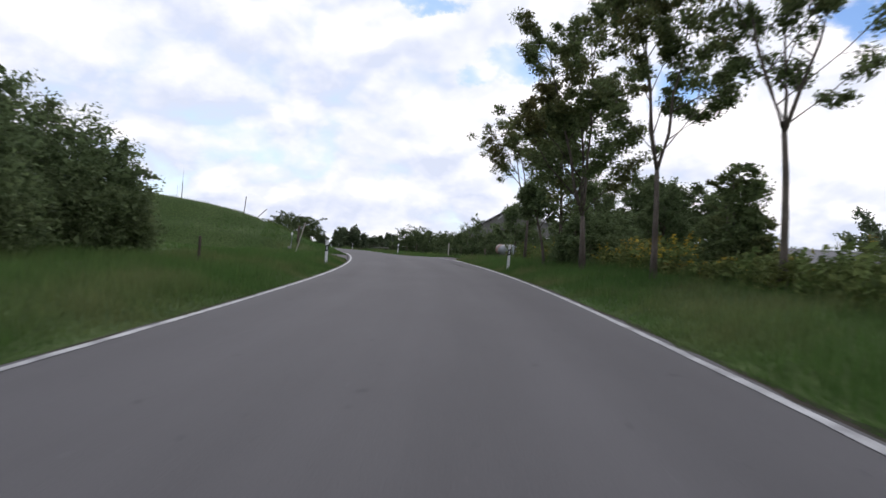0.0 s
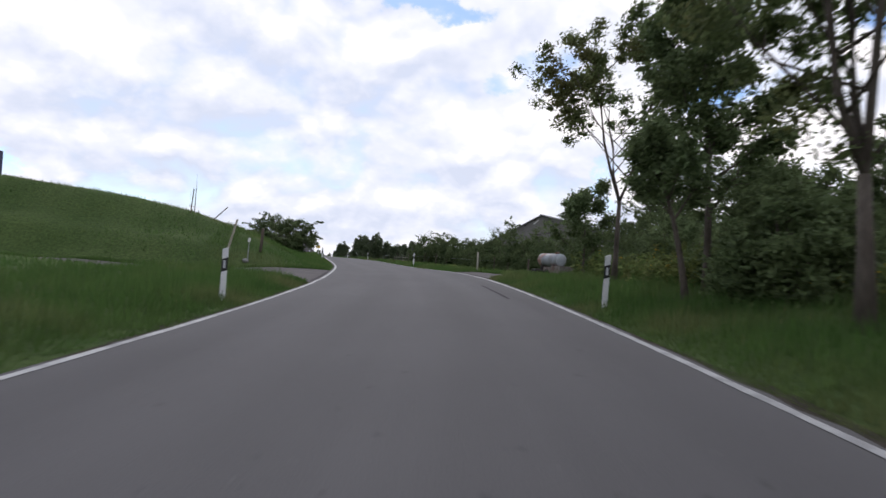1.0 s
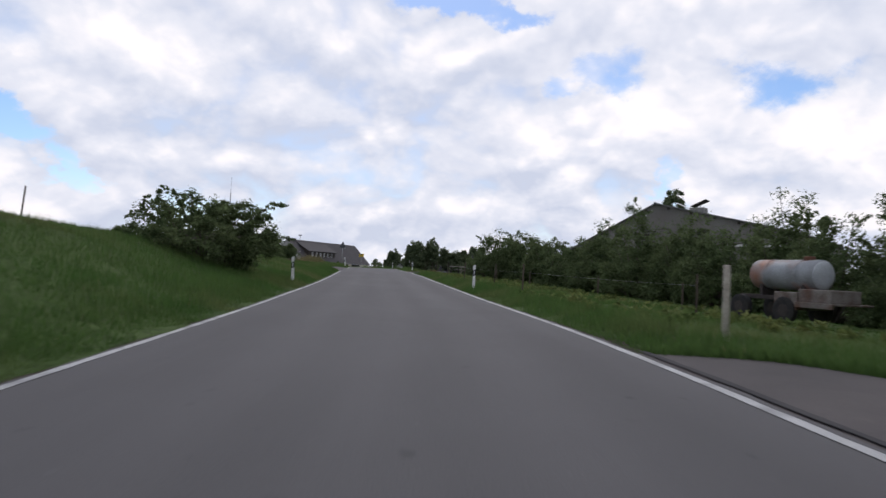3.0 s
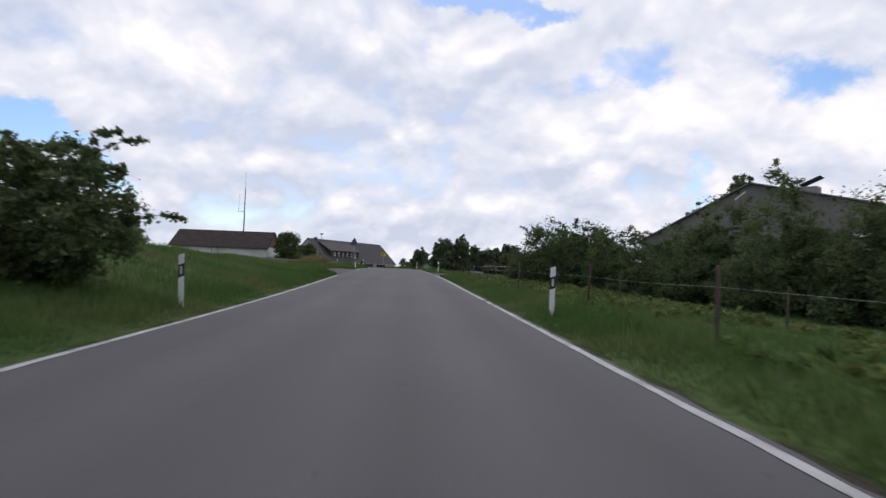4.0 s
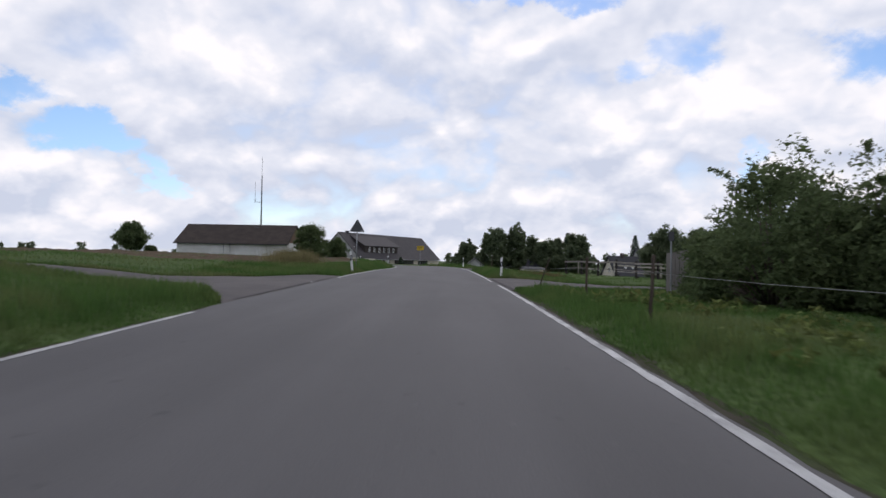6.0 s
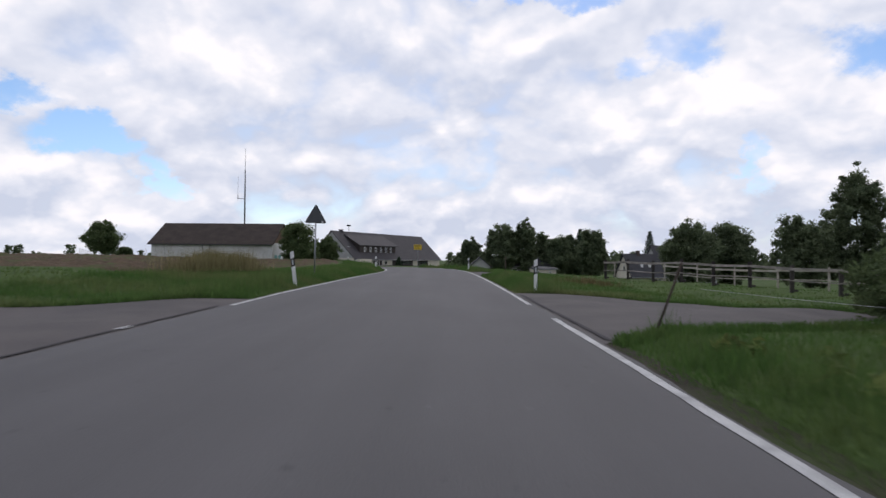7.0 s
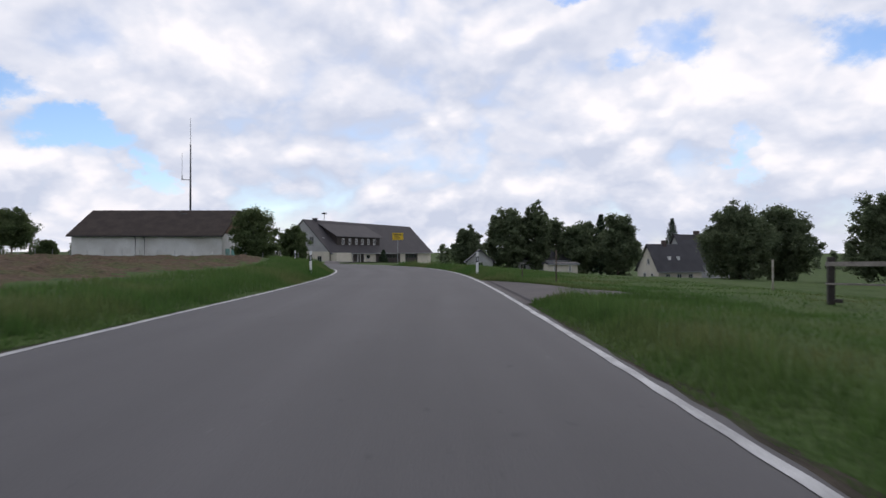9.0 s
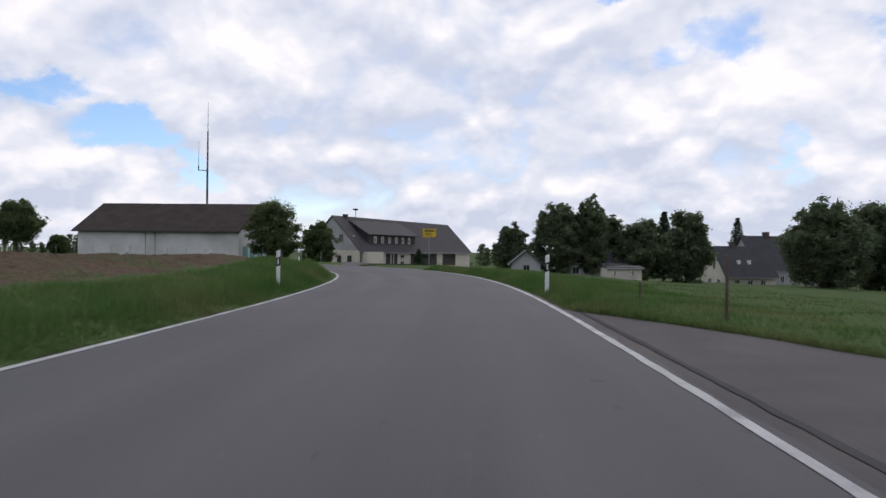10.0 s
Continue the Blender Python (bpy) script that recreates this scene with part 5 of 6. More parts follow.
# long white barn with a mast behind its ridge
BARN_YAW = math.degrees(math.atan2(208.9 - 203.1, -82.0 + 105.0))
c, s_ = math.cos(radians(BARN_YAW)), math.sin(radians(BARN_YAW))
BZ = 0.75
barn_m = pose(-105.0 + 0.4, 203.1, BZ, 0, 0, BARN_YAW)
# the gutter's dark colour stands in for the shadow line under the eave
barn, bw, br = gable_house("barn", "long white rendered barn with a brown pitched roof and boarded gable", barn_m, 23.2, 13.2, 4.6, 8.35, M["barn_wall"], M["barn_roof"], over=0.8, gable_over=0.4, gable_mat=M["brown_board"], gutter_mat="dark_slate")
for px in (9.9, 11.3):
    bm = bmesh.new()
    tube(bm, [(px, -6.68, -0.4), (px, -6.68, 3.9), (px, -7.3, 4.15)], [0.07] * 3, 8)
    part("downpipe", bm, M["sign_back"], barn, "dark grey downpipe")
for dy in (-5.2, -2.6, 0.6):
    part("door", boxes((23.2, dy, -0.6, 23.28, dy + 1.7, 2.3), bevel=0.01), M["turquoise"], barn, "turquoise painted door")
part("roof_hatch", boxes((14.6, -1.2, 7.55, 15.5, -0.7, 8.0), bevel=0.02), M["sign_back"], barn)
mast = thing("radio_mast", pose(-89.6, 207.1, BZ - 0.6), "tall thin grey radio mast with side antenna behind the barn", "mast")
bm = bmesh.new()
tube(bm, [(0, 0, 0), (0, 0, 12), (0, 0, 19.9)], [0.17, 0.15, 0.10], 10)
smooth(part("pole", bm, M["sign_back"], mast))
bm = bmesh.new()
tube(bm, [(0, 0, 19.8), (0, 0, 24.2)], [0.045, 0.02], 6)
part("antenna", bm, M["sign_back"], mast, "thin whip antenna")
bm = bmesh.new()
tube(bm, [(0, 0, 14.1), (-1.6, 0, 14.2)], [0.06, 0.05], 6)
tube(bm, [(-1.6, 0, 14.1), (-1.6, 0, 14.9)], [0.08, 0.08], 8)
arm = part("arm", bm, M["sign_back"], mast)
bm = bmesh.new()
tube(bm, [(-1.6, 0, 14.9), (-1.6, 0, 18.6)], [0.03, 0.02], 6)
part("antenna", bm, M["sign_back"], arm, "thin whip antenna")
for k in range(12):
    part("rung", boxes((-0.22, -0.02, 1 + k * 1.5, 0.22, 0.02, 1.03 + k * 1.5)), M["sign_back"], mast)

# thin wire-mesh fence before the barn
for k in range(17):
    u = -6 + k * 2.6
    x = -104.6 + c * u + s_ * 10.0
    y = 203.1 + s_ * u - c * 10.0
    wooden_post(x, y, 2.1, 0.035, "steel", "thin grey steel fence post before the barn", name="fence_post", group="fence before the barn")

def mesh_fence(a, b, n):
    """Pale posts with thin rails, running away from the road beyond the field."""
    root = thing("mesh_fence", pose(a[0], a[1], gz(*a)), "pale grey mesh fence running away beyond the field", "fence")
    last = None
    for k in range(n):
        x, y = a[0] + (b[0] - a[0]) * k / (n - 1), a[1] + (b[1] - a[1]) * k / (n - 1)
        p = Vector((x - a[0], y - a[1], gz(x, y) - gz(*a)))
        part("post", boxes((p.x - 0.04, p.y - 0.04, p.z - 0.3, p.x + 0.04, p.y + 0.04, p.z + 1.9), bevel=0.006), M["frame_white"], root)
        if last is not None:
            for zz in (0.5, 1.15, 1.8):
                bm = bmesh.new()
                tube(bm, [last + Vector((0, 0, zz)), p + Vector((0, 0, zz))], [0.02, 0.02], 5)
                part("rail", bm, M["steel"], root)
        last = p
    return root


mesh_fence((-92.0, 169.0), (-112.0, 194.0), 14)

# big house with a long slate roof and a wide dormer
HYAW = math.degrees(math.atan2(288.2 - 239.3, -78.1 + 86.1))
HZ = -0.15
house_m = pose(-86.1, 239.3, HZ, 0, 0, HYAW)
house, hw_, hr_ = gable_house("house", "large grey rendered house with long slate roof and wide dormer", house_m, 47.5, 13.0, 2.75, 9.3, M["cream_render"], M["slate"], over=0.5, gable_over=0.3, gable_mat=M["grey_render"])
# dormer, chimney, siren, openings of the house (its front faces -y, its length runs along x)
FRONT = -6.5
part("chimney", boxes((3.7, -0.4, 8.6, 4.4, 0.4, 9.85), (3.6, -0.5, 9.75, 4.5, 0.5, 9.88), bevel=0.02), M["dark_slate"], hr_[0], "dark slate-clad chimney")
bm = bmesh.new()
tube(bm, [(7.5, 0, 9.0), (7.5, 0, 10.9)], [0.05, 0.05], 8)
tube(bm, [(7.5, 0, 10.85), (7.5, 0, 10.95), (7.5, 0, 11.2), (7.5, 0, 11.25)], [0.25, 0.55, 0.5, 0.1], 14)
part("siren", bm, M["dark_slate"], hr_[0], "dark mushroom-shaped siren on a pole")
bm = bmesh.new()
prism(bm, [(-5.3, 3.7), (-5.3, 6.0), (-1.2, 8.35), (-1.2, 7.4)], 4.5, 22.3)
bmesh.ops.transform(bm, matrix=Matrix(((0, 1, 0, 0), (1, 0, 0, 0), (0, 0, 1, 0), (0, 0, 0, 1))), verts=bm.verts)
bmesh.ops.recalc_face_normals(bm, faces=bm.faces)
dormer = part("dormer", bm, M["dark_board"], house, "wide dark boarded dormer")
bm = bmesh.new()
prism(bm, [(-5.75, 5.82), (-5.75, 5.98), (-0.9, 8.75), (-0.9, 8.58)], 3.9, 23.2)
bmesh.ops.transform(bm, matrix=Matrix(((0, 1, 0, 0), (1, 0, 0, 0), (0, 0, 1, 0), (0, 0, 0, 1))), verts=bm.verts)
bmesh.ops.recalc_face_normals(bm, faces=bm.faces)
part("dormer_roof", bm, M["slate"], dormer, "grey slate dormer roof")
for k in range(6):
    window(dormer, 6.4 + k * 2.6, -5.3, 4.3, 0.9, 1.25)
# ground floor: rendered porch, entrance, wide dark openings between pillars
part("porch", boxes((0.4, FRONT - 1.5, -1.5, 5.8, FRONT, 2.5), bevel=0.02), M["cream_render"], house, "cream rendered porch")
door = part("door", boxes((8.6, FRONT - 0.05, -0.6, 13.2, FRONT - 0.004, 2.15), bevel=0.01), M["dark_board"], house, "wide dark glazed entrance")
for u in (8.5, 10.6, 11.6, 13.2):
    part("post", boxes((u, FRONT - 0.16, -0.6, u + 0.14, FRONT - 0.055, 2.15)), M["frame_white"], door, "white door post")
window(house, 14.4, FRONT, 1.2, 1.5, 0.8)
window(house, 14.4, FRONT, -0.2, 1.5, 0.8)
part("gate", boxes((18.6, FRONT - 0.05, -0.6, 21.6, FRONT - 0.004, 2.2), bevel=0.01), M["dark_board"], house, "dark boarded gate")
for u0, u1 in ((23.2, 30.2), (33.0, 39.6)):
    gate = part("gate", boxes((u0, FRONT - 0.05, -0.6, u1, FRONT - 0.004, 2.2), bevel=0.01), M["dark_board"], house, "wide dark garage gate")
    n = int((u1 - u0) / 1.5)
    for k in range(n):
        part("pane", boxes((u0 + 0.15 + k * 1.5, FRONT - 0.07, 1.2, u0 + 1.35 + k * 1.5, FRONT - 0.054, 1.9)), M["glass"], gate)
for z0, ys in ((4.4, (-2.6, 0.4)), (0.4, (-4.6, -2.2, 1.5, 4.0))):
    for yy in ys:
        window(house, 0.0, yy, z0, 1.0, 1.4, face="x-", frame_mat="stone")
part("roof_window", boxes((1.2, -3.9, 5.5, 2.0, -3.3, 5.62)), M["frame_white"], hr_[0], "pale roof window")
bm = bmesh.new()
tube(bm, [(0.15, FRONT - 0.1, -0.5), (0.15, FRONT - 0.1, 2.6)], [0.06, 0.06], 8)
part("downpipe", bm, M["sign_back"], house)
fir = house_m @ Vector((16.8, -9.5, 0.0))
spruce("small dark fir beside the house entrance", fir.x, fir.y, 4.6, 1.8, 91, 7000, 0.10, "village trees")
# asphalt forecourt before the house
def forecourt():
    bm = bmesh.new()
    n = 14
    left, right = [(-49, 172), (-62, 200), (-75, 232)], [(-41.5, 176), (-52, 205), (-66, 240)]
    rows = []
    for i in range(n):
        u = i / (n - 1)
        a = np.array([np.interp(u, [0, 0.5, 1], [p[k] for p in left]) for k in (0, 1)])
        b = np.array([np.interp(u, [0, 0.5, 1], [p[k] for p in right]) for k in (0, 1)])
        pts = [a + (b - a) * w for w in np.linspace(0, 1, 8)]
        rows.append([bm.verts.new((p[0], p[1], gz(p[0], p[1]) + 0.07)) for p in pts])
    for r, q in zip(rows, rows[1:]):
        for k in range(7):
            bm.faces.new((r[k], r[k + 1], q[k + 1], q[k]))
    me = bpy.data.meshes.new("pavement")
    bm.to_mesh(me)
    bm.free()
    tagged(place("pavement", me, M["asphalt_old"]), "asphalt forecourt between the road and the big house", "forecourt", kind="structure")


forecourt()

# large old barn behind the hedge: a steep slope on one side, a long flat one on the other
def old_barn(x, y, yaw, ridge):
    z = gz(x, y) - 0.3
    root = thing("old_barn", pose(x, y, z, 0, 0, yaw), "large old grey barn with a pale fibre-cement roof behind the hedge", "barn")
    top, length = ridge - z, 26
    steep, flat = math.tan(radians(27)), math.tan(radians(12.5))
    ly, ry = 9.0, -13.0
    lz, rz = top - ly * steep, top + ry * flat
    turn = Matrix(((0, 1, 0, 0), (1, 0, 0, 0), (0, 0, 1, 0), (0, 0, 0, 1)))
    for x0, x1 in ((0.0, 0.35), (length - 0.35, length)):
        bm = prism(bmesh.new(), [(ry, -3), (ly, -3), (ly, lz), (0, top), (ry, rz)], x0, x1)
        bmesh.ops.transform(bm, matrix=turn, verts=bm.verts)
        bmesh.ops.recalc_face_normals(bm, faces=bm.faces)
        part("gable", bm, M["old_render"], root, "stained grey rendered gable")
    part("wall", boxes((0.35, ly - 0.35, -3, length - 0.35, ly, lz)), M["old_render"], root)
    part("wall", boxes((0.35, ry, -3, length - 0.35, ry + 0.35, rz)), M["old_render"], root)
    slopes = []
    for ey, sl in ((ly + 0.5, steep), (ry - 0.5, -flat)):
        ez = top - ey * sl
        bm = prism(bmesh.new(), [(0, top + 0.03), (ey, ez + 0.03), (ey, ez + 0.13), (0, top + 0.13)], -0.3, length + 0.3)
        bmesh.ops.transform(bm, matrix=turn, verts=bm.verts)
        bmesh.ops.recalc_face_normals(bm, faces=bm.faces)
        slopes.append(part("roof", bm, M["roof_pale"], root, "pale weathered fibre-cement roof"))
        n = 6
        for k in range(n):
            py = ey * (k + 0.6) / n
            pz = top - py * sl - 0.16
            part("purlin", boxes((-0.26, py - 0.09, pz - 0.1, 0.0, py + 0.09, pz + 0.12)), M["dark_board"], root, "dark purlin end under the verge")
    ridge_cap = bmesh.new()
    tube(ridge_cap, [(-0.35, 0, top + 0.1), (length + 0.35, 0, top + 0.1)], [0.12, 0.12], 8)
    part("ridge_cap", ridge_cap, M["sign_back"], slopes[0])
    vy = -3.9
    vz = top + vy * flat
    part("vent_shaft", boxes((0.6, vy - 0.7, vz - 0.1, 1.8, vy + 0.7, vz + 0.55), bevel=0.02), M["stone"], slopes[1], "pale square vent shaft")
    bm = boxes((-0.7, -0.8, 0.0, 0.7, 0.8, 0.06), bevel=0.01)
    bmesh.ops.transform(bm, matrix=pose(1.2, vy - 0.15, vz + 0.95, -24, 0, 0), verts=bm.verts)
    part("vent_lid", bm, M["dark_board"], slopes[1], "dark tilted vent lid")
    bm = boxes((-0.5, -0.75, 0.0, 0.5, 0.75, 0.04), bevel=0.01)
    bmesh.ops.transform(bm, matrix=pose(1.2, vy + 1.5, vz + 0.75, 26, 0, 0), verts=bm.verts)
    part("vent_lid", bm, M["frame_white"], slopes[1], "pale tilted vent lid")
    shutter = part("shutter", boxes((-0.05, -0.1, top - 4.3, -0.004, 1.3, top - 2.7), bevel=0.01), M["dark_board"], root, "dark broken wooden shutter")
    for k in range(4):
        part("slat", boxes((-0.09, -0.15, top - 4.2 + k * 0.4, -0.052, 1.35, top - 4.05 + k * 0.4)), M["old_render"], shutter)
    part("crack", boxes((-0.012, -1.4, top - 2.55, -0.004, -0.1, top - 2.47)), M["dark_board"], root, "dark slit in the wall")
    bm = boxes((-0.1, -0.5, -0.06, -0.02, 0.5, 0.06), bevel=0.01)
    bmesh.ops.transform(bm, matrix=pose(0, 0.75, top - 0.9, -38, 0, 0), verts=bm.verts)
    part("plank", bm, M["frame_white"], root, "loose pale plank")
    part("vent", boxes((-0.06, -4.5, top - 4.2, -0.004, -4.0, top - 3.7), bevel=0.01), M["frame_white"], root, "small white wall vent")
    part("ledge", boxes((-0.1, -6.4, top - 4.35, -0.004, -3.9, top - 4.27), bevel=0.01), M["frame_white"], root, "thin pale ledge")
    part("gutter", boxes((-0.2, -14.0, top - 4.2, -0.05, -7.0, top - 4.0), bevel=0.02), M["frame_white"], root, "pale eave board of a lean-to")
    return root


old_barn(7.4, 110.5, 60, 9.72)

# low sheds beyond the first trees
shed, _, _ = gable_house("long_shed", "long low pale shed with a grey roof behind the trees", pose(20.5, 56.0, gz(24, 52) - 0.3, 0, 0, -22), 26, 8, 1.9, 3.1, M["old_render"], M["roof_pale"], category="shed")
part("chimney", boxes((5, -1.6, 2.2, 5.5, -1.1, 4.0), bevel=0.02), M["brick"], shed, "brick chimney")
for u in (3, 9, 15, 21):
    window(shed, u, -4.0, 0.5, 1.2, 0.8)

# village houses beyond the meadow
def village():
    z = gz(-3.0, 238.0)
    a, _, ar = gable_house("farmhouse", "old cream rendered farmhouse with a dark slate roof", pose(-17.2, 250.4, -3.4, 0, 0, 30), 9.5, 7.5, 2.6, 7.4, M["cream_render"], M["dark_slate"], over=0.4)
    for k, u in enumerate((3.0, 5.0)):
        part("roof_window", boxes((u, -2.45, 4.25, u + 0.55, -1.95, 5.15)), M["frame_white"], ar[0], "bright tilted roof window")
    window(a, 0.0, -2.0, 0.6, 0.9, 1.3, face="x-")
    window(a, 0.0, 0.6, 0.6, 0.9, 1.3, face="x-")
    window(a, 0.0, -0.6, 3.6, 0.8, 1.1, face="x-")
    for u in (1.5, 4.0, 6.5):
        window(a, u, -3.75, 0.5, 1.0, 1.3)
    part("chimney", boxes((3.2, -0.4, 6.8, 3.9, 0.4, 8.3), bevel=0.02), M["brick"], a, "brick chimney")
    b, _, brf = gable_house("farmhouse", "large old farmhouse with a high dark slate roof and two chimneys", pose(-10.5, 273.0, -4.2, 0, 0, 30), 16.0, 10, 4.2, 10.6, M["grey_render"], M["dark_slate"], over=0.4)
    for u in (5.0, 11.5):
        part("chimney", boxes((u, -0.5, 9.8, u + 1.0, 0.5, 11.6), bevel=0.02), M["brick"], b, "brick chimney")
    for u in (2, 5, 8, 11, 13.6):
        window(b, u, -5.0, 1.4, 1.0, 1.4)
    g, _, _ = gable_house("garage", "low cream rendered garage with a flat felt roof", pose(-31.9, 204.8, gz(-31, 204) - 0.45, 0, 0, 18), 3.9, 3.4, 1.75, 1.9, M["cream_render"], M["dark_slate"], over=0.25, gable_over=0.2, category="garage")
    window(g, 0.7, -1.7, 0.85, 0.35, 0.7)
    window(g, 2.7, -1.7, 0.85, 0.35, 0.7)
    h, _, _ = gable_house("cottage", "small grey rendered cottage with its gable to the road", pose(-41.6, 207.5, gz(-41, 207) - 0.3, 0, 0, 105), 5, 3.6, 1.9, 3.4, M["grey_render"], M["dark_slate"], over=0.3, category="house")
    window(h, 0.0, -0.4, 0.7, 0.8, 1.0, face="x-", frame_mat="stone")
    n, _, _ = gable_house("outbuilding", "weathered grey outbuilding half hidden by trees", pose(-39.0, 214.0, gz(-37, 213) - 0.3, 0, 0, 12), 9, 5, 2.3, 3.6, M["grey_render"], M["dark_slate"], over=0.3, category="shed")
    window(n, 2.0, -2.5, 0.8, 0.9, 1.0)


village()

# ---- paddock rails ----
def rail_fence(points, label, post_mat, rail_mat, low_mat, wide, blocks=True):
    root_pts = [(*spot(s, o),) for s, o in points]
    root = thing("paddock_fence", pose(*root_pts[0]), label, "fence")
    inv = root.matrix_world.inverted()
    ps = [inv @ Vector(p) for p in root_pts]
    rng = np.random.default_rng(len(points) * 7)
    for p in ps:
        top = p.z + 1.12 + 0.08 * rng.random()
        part("post", boxes((p.x - wide, p.y - wide, p.z - 0.3, p.x + wide, p.y + wide, top), bevel=0.008), M[post_mat], root, "square wooden post")
        if blocks:
            part("foot_block", boxes((p.x + 0.04, p.y - 0.16, p.z + 0.05, p.x + 0.22, p.y - 0.04, p.z + 0.14), bevel=0.006), M["dark_wood"], root)
    for a, b in zip(ps, ps[1:]):
        for zz, hh, mt in ((0.98, 0.11, rail_mat), (0.50, 0.045, low_mat)):
            d = b - a
            sag = math.degrees(math.atan2(d.z, d.xy.length)) + rng.normal() * 0.35
            bm = bmesh.new()
            box(bm, -0.06, -wide - 0.04, -hh / 2, d.xy.length + 0.06, -wide, hh / 2, bevel=0.005, m=pose(a.x, a.y, a.z + zz, 0, -sag, math.degrees(math.atan2(d.y, d.x))))
            part("rail", bm, M[mt], root)
    return root


rail_fence([(133.3 - 2.07 * k, 10.9 + 0.75 * k) for k in range(10)], "paddock fence with dark square posts and grey wooden rails", "dark_wood", "rail_wood", "rail_wood", 0.075)
rail_fence([(136.5 - 2.8 * k, 15.6 + 1.0 * k) for k in range(9)], "further paddock fence with slim pale posts and pale rails", "pale_wood", "pale_wood", "pale_wood", 0.045, False)


# grey board wall at the hedge's end
def board_wall(a, b, n):
    ax, ay, az = spot(*a)
    bx, by, bz = spot(*b)
    root = thing("board_wall", pose(ax, ay, az, 0, 0, math.degrees(math.atan2(by - ay, bx - ax))), "weathered grey wall of upright boards by the side road", "wall")
    ln = math.hypot(bx - ax, by - ay) / n
    shapes = []
    for k in range(5):
        bm = boxes((0.008, -0.018, -0.6, ln - 0.008, 0.018, 1.50 + 0.025 * ((k * 3) % 5)), bevel=0.004)
        me = bpy.data.meshes.new("board")
        bm.to_mesh(me)
        bm.free()
        me.materials.append(M["grey_board"])
        shapes.append(me)
    for k in range(n):
        ob = place("board", shapes[(k * 7) % 5], None, root)
        ob.matrix_basis = pose(k * ln, 0.012 * (k % 2), 0)
    for zz in (0.35, 1.2):
        part("rail", boxes((0, 0.034, zz, ln * n, 0.08, zz + 0.09), bevel=0.005), M["grey_board"], root)
    return root


board_wall((106.2, 9.3), (100.5, 16.0), 52)

# dark container on top of the bank
cx_, cy_, cz_ = spot(51.5, -24.0)
cont = thing("container", pose(cx_, cy_, cz_ - 1.0, 0, 0, 12), "dark blue steel container on the grass bank", "container")
part("body", boxes((-3.0, -1.2, 0.0, 3.0, 1.2, 2.3), bevel=0.03), M["container"], cont)
for k in range(14):
    part("rib", boxes((-2.85 + k * 0.43, -1.24, 0.12, -2.68 + k * 0.43, -1.2, 2.18)), M["container"], cont)

# ---- far and village trees ----
for k, (nm, x, y, h, w, kind) in enumerate((
        ("t", -46.3, 219.3, 7.4, 2.5, "b"), ("t", -38.5, 211.4, 10.0, 3.1, "b"), ("t", -34.4, 212.8, 11.5, 2.2, "b"), ("t", -32.0, 219.0, 9.2, 2.0, "b"), ("t", -28.8, 214.7, 8.0, 2.6, "b"),
        ("t", -27.8, 225.6, 10.0, 2.0, "b"), ("c", -25.4, 226.4, 10.2, 2.6, "c"), ("t", -22.6, 216.8, 9.6, 3.2, "b"), ("c", -10.8, 279.0, 14.0, 3.8, "c"), ("t", -4.0, 228.0, 12.2, 5.6, "b"), ("t", 3.5, 234.0, 12.6, 5.0, "b"),
        ("t", 13.0, 214.0, 12.0, 5.5, "b"), ("t", 20.5, 216.0, 21.5, 4.8, "b"), ("t", 26.0, 205.0, 13.0, 5.0, "b"), ("t", -74.9, 202.2, 9.4, 4.0, "r"), ("t", -75.1, 214.8, 7.6, 2.8, "r"), ("t", -114.0, 196.2, 8.8, 3.7, "r"), ("t", -117.1, 205.8, 4.6, 1.7, "r"),
        ("t", 30.0, 160.0, 12.0, 4.0, "b"))):
    g = "village trees"
    if kind == "c":
        spruce("dark pointed spruce tree among the village trees", x, y, h, w, 500 + k, group=g)
    elif kind == "r":
        tree("lime_tree", "round-headed green tree on a short trunk", x, y, h, w, 0.16, 0.26 if x < -100 else 0.06, 10, 34000, 0.13, 0.17 * w + 0.1, 500 + k, "leaf_hedge", group="trees by the barn", fill=380)
    else:
        tree("broadleaf_tree", "tall broadleaf tree with a full dark green crown", x, y, h, w * 1.12, 0.2, -0.04, 10, 46000 if w > 4 else 26000, 0.15 + 0.010 * w, 0.16 * w + 0.25, 500 + k, "leaf_hazy", group=g, fill=420 if w > 4 else 260)
tree("broadleaf_tree", "tall broadleaf tree behind the old barn", 18.0, 163.0, 19.6, 3.4, 0.25, 0.2, 12, 26000, 0.2, 0.75, 620, "leaf_hazy", group="village trees", fill=200)
tree("broadleaf_tree", "dark broadleaf tree beyond the sheds", 50.0, 78.0, 8.0, 4.0, 0.2, 0.2, 16, 9000, 0.24, 1.0, 621, "leaf_hazy", group="village trees", fill=90)


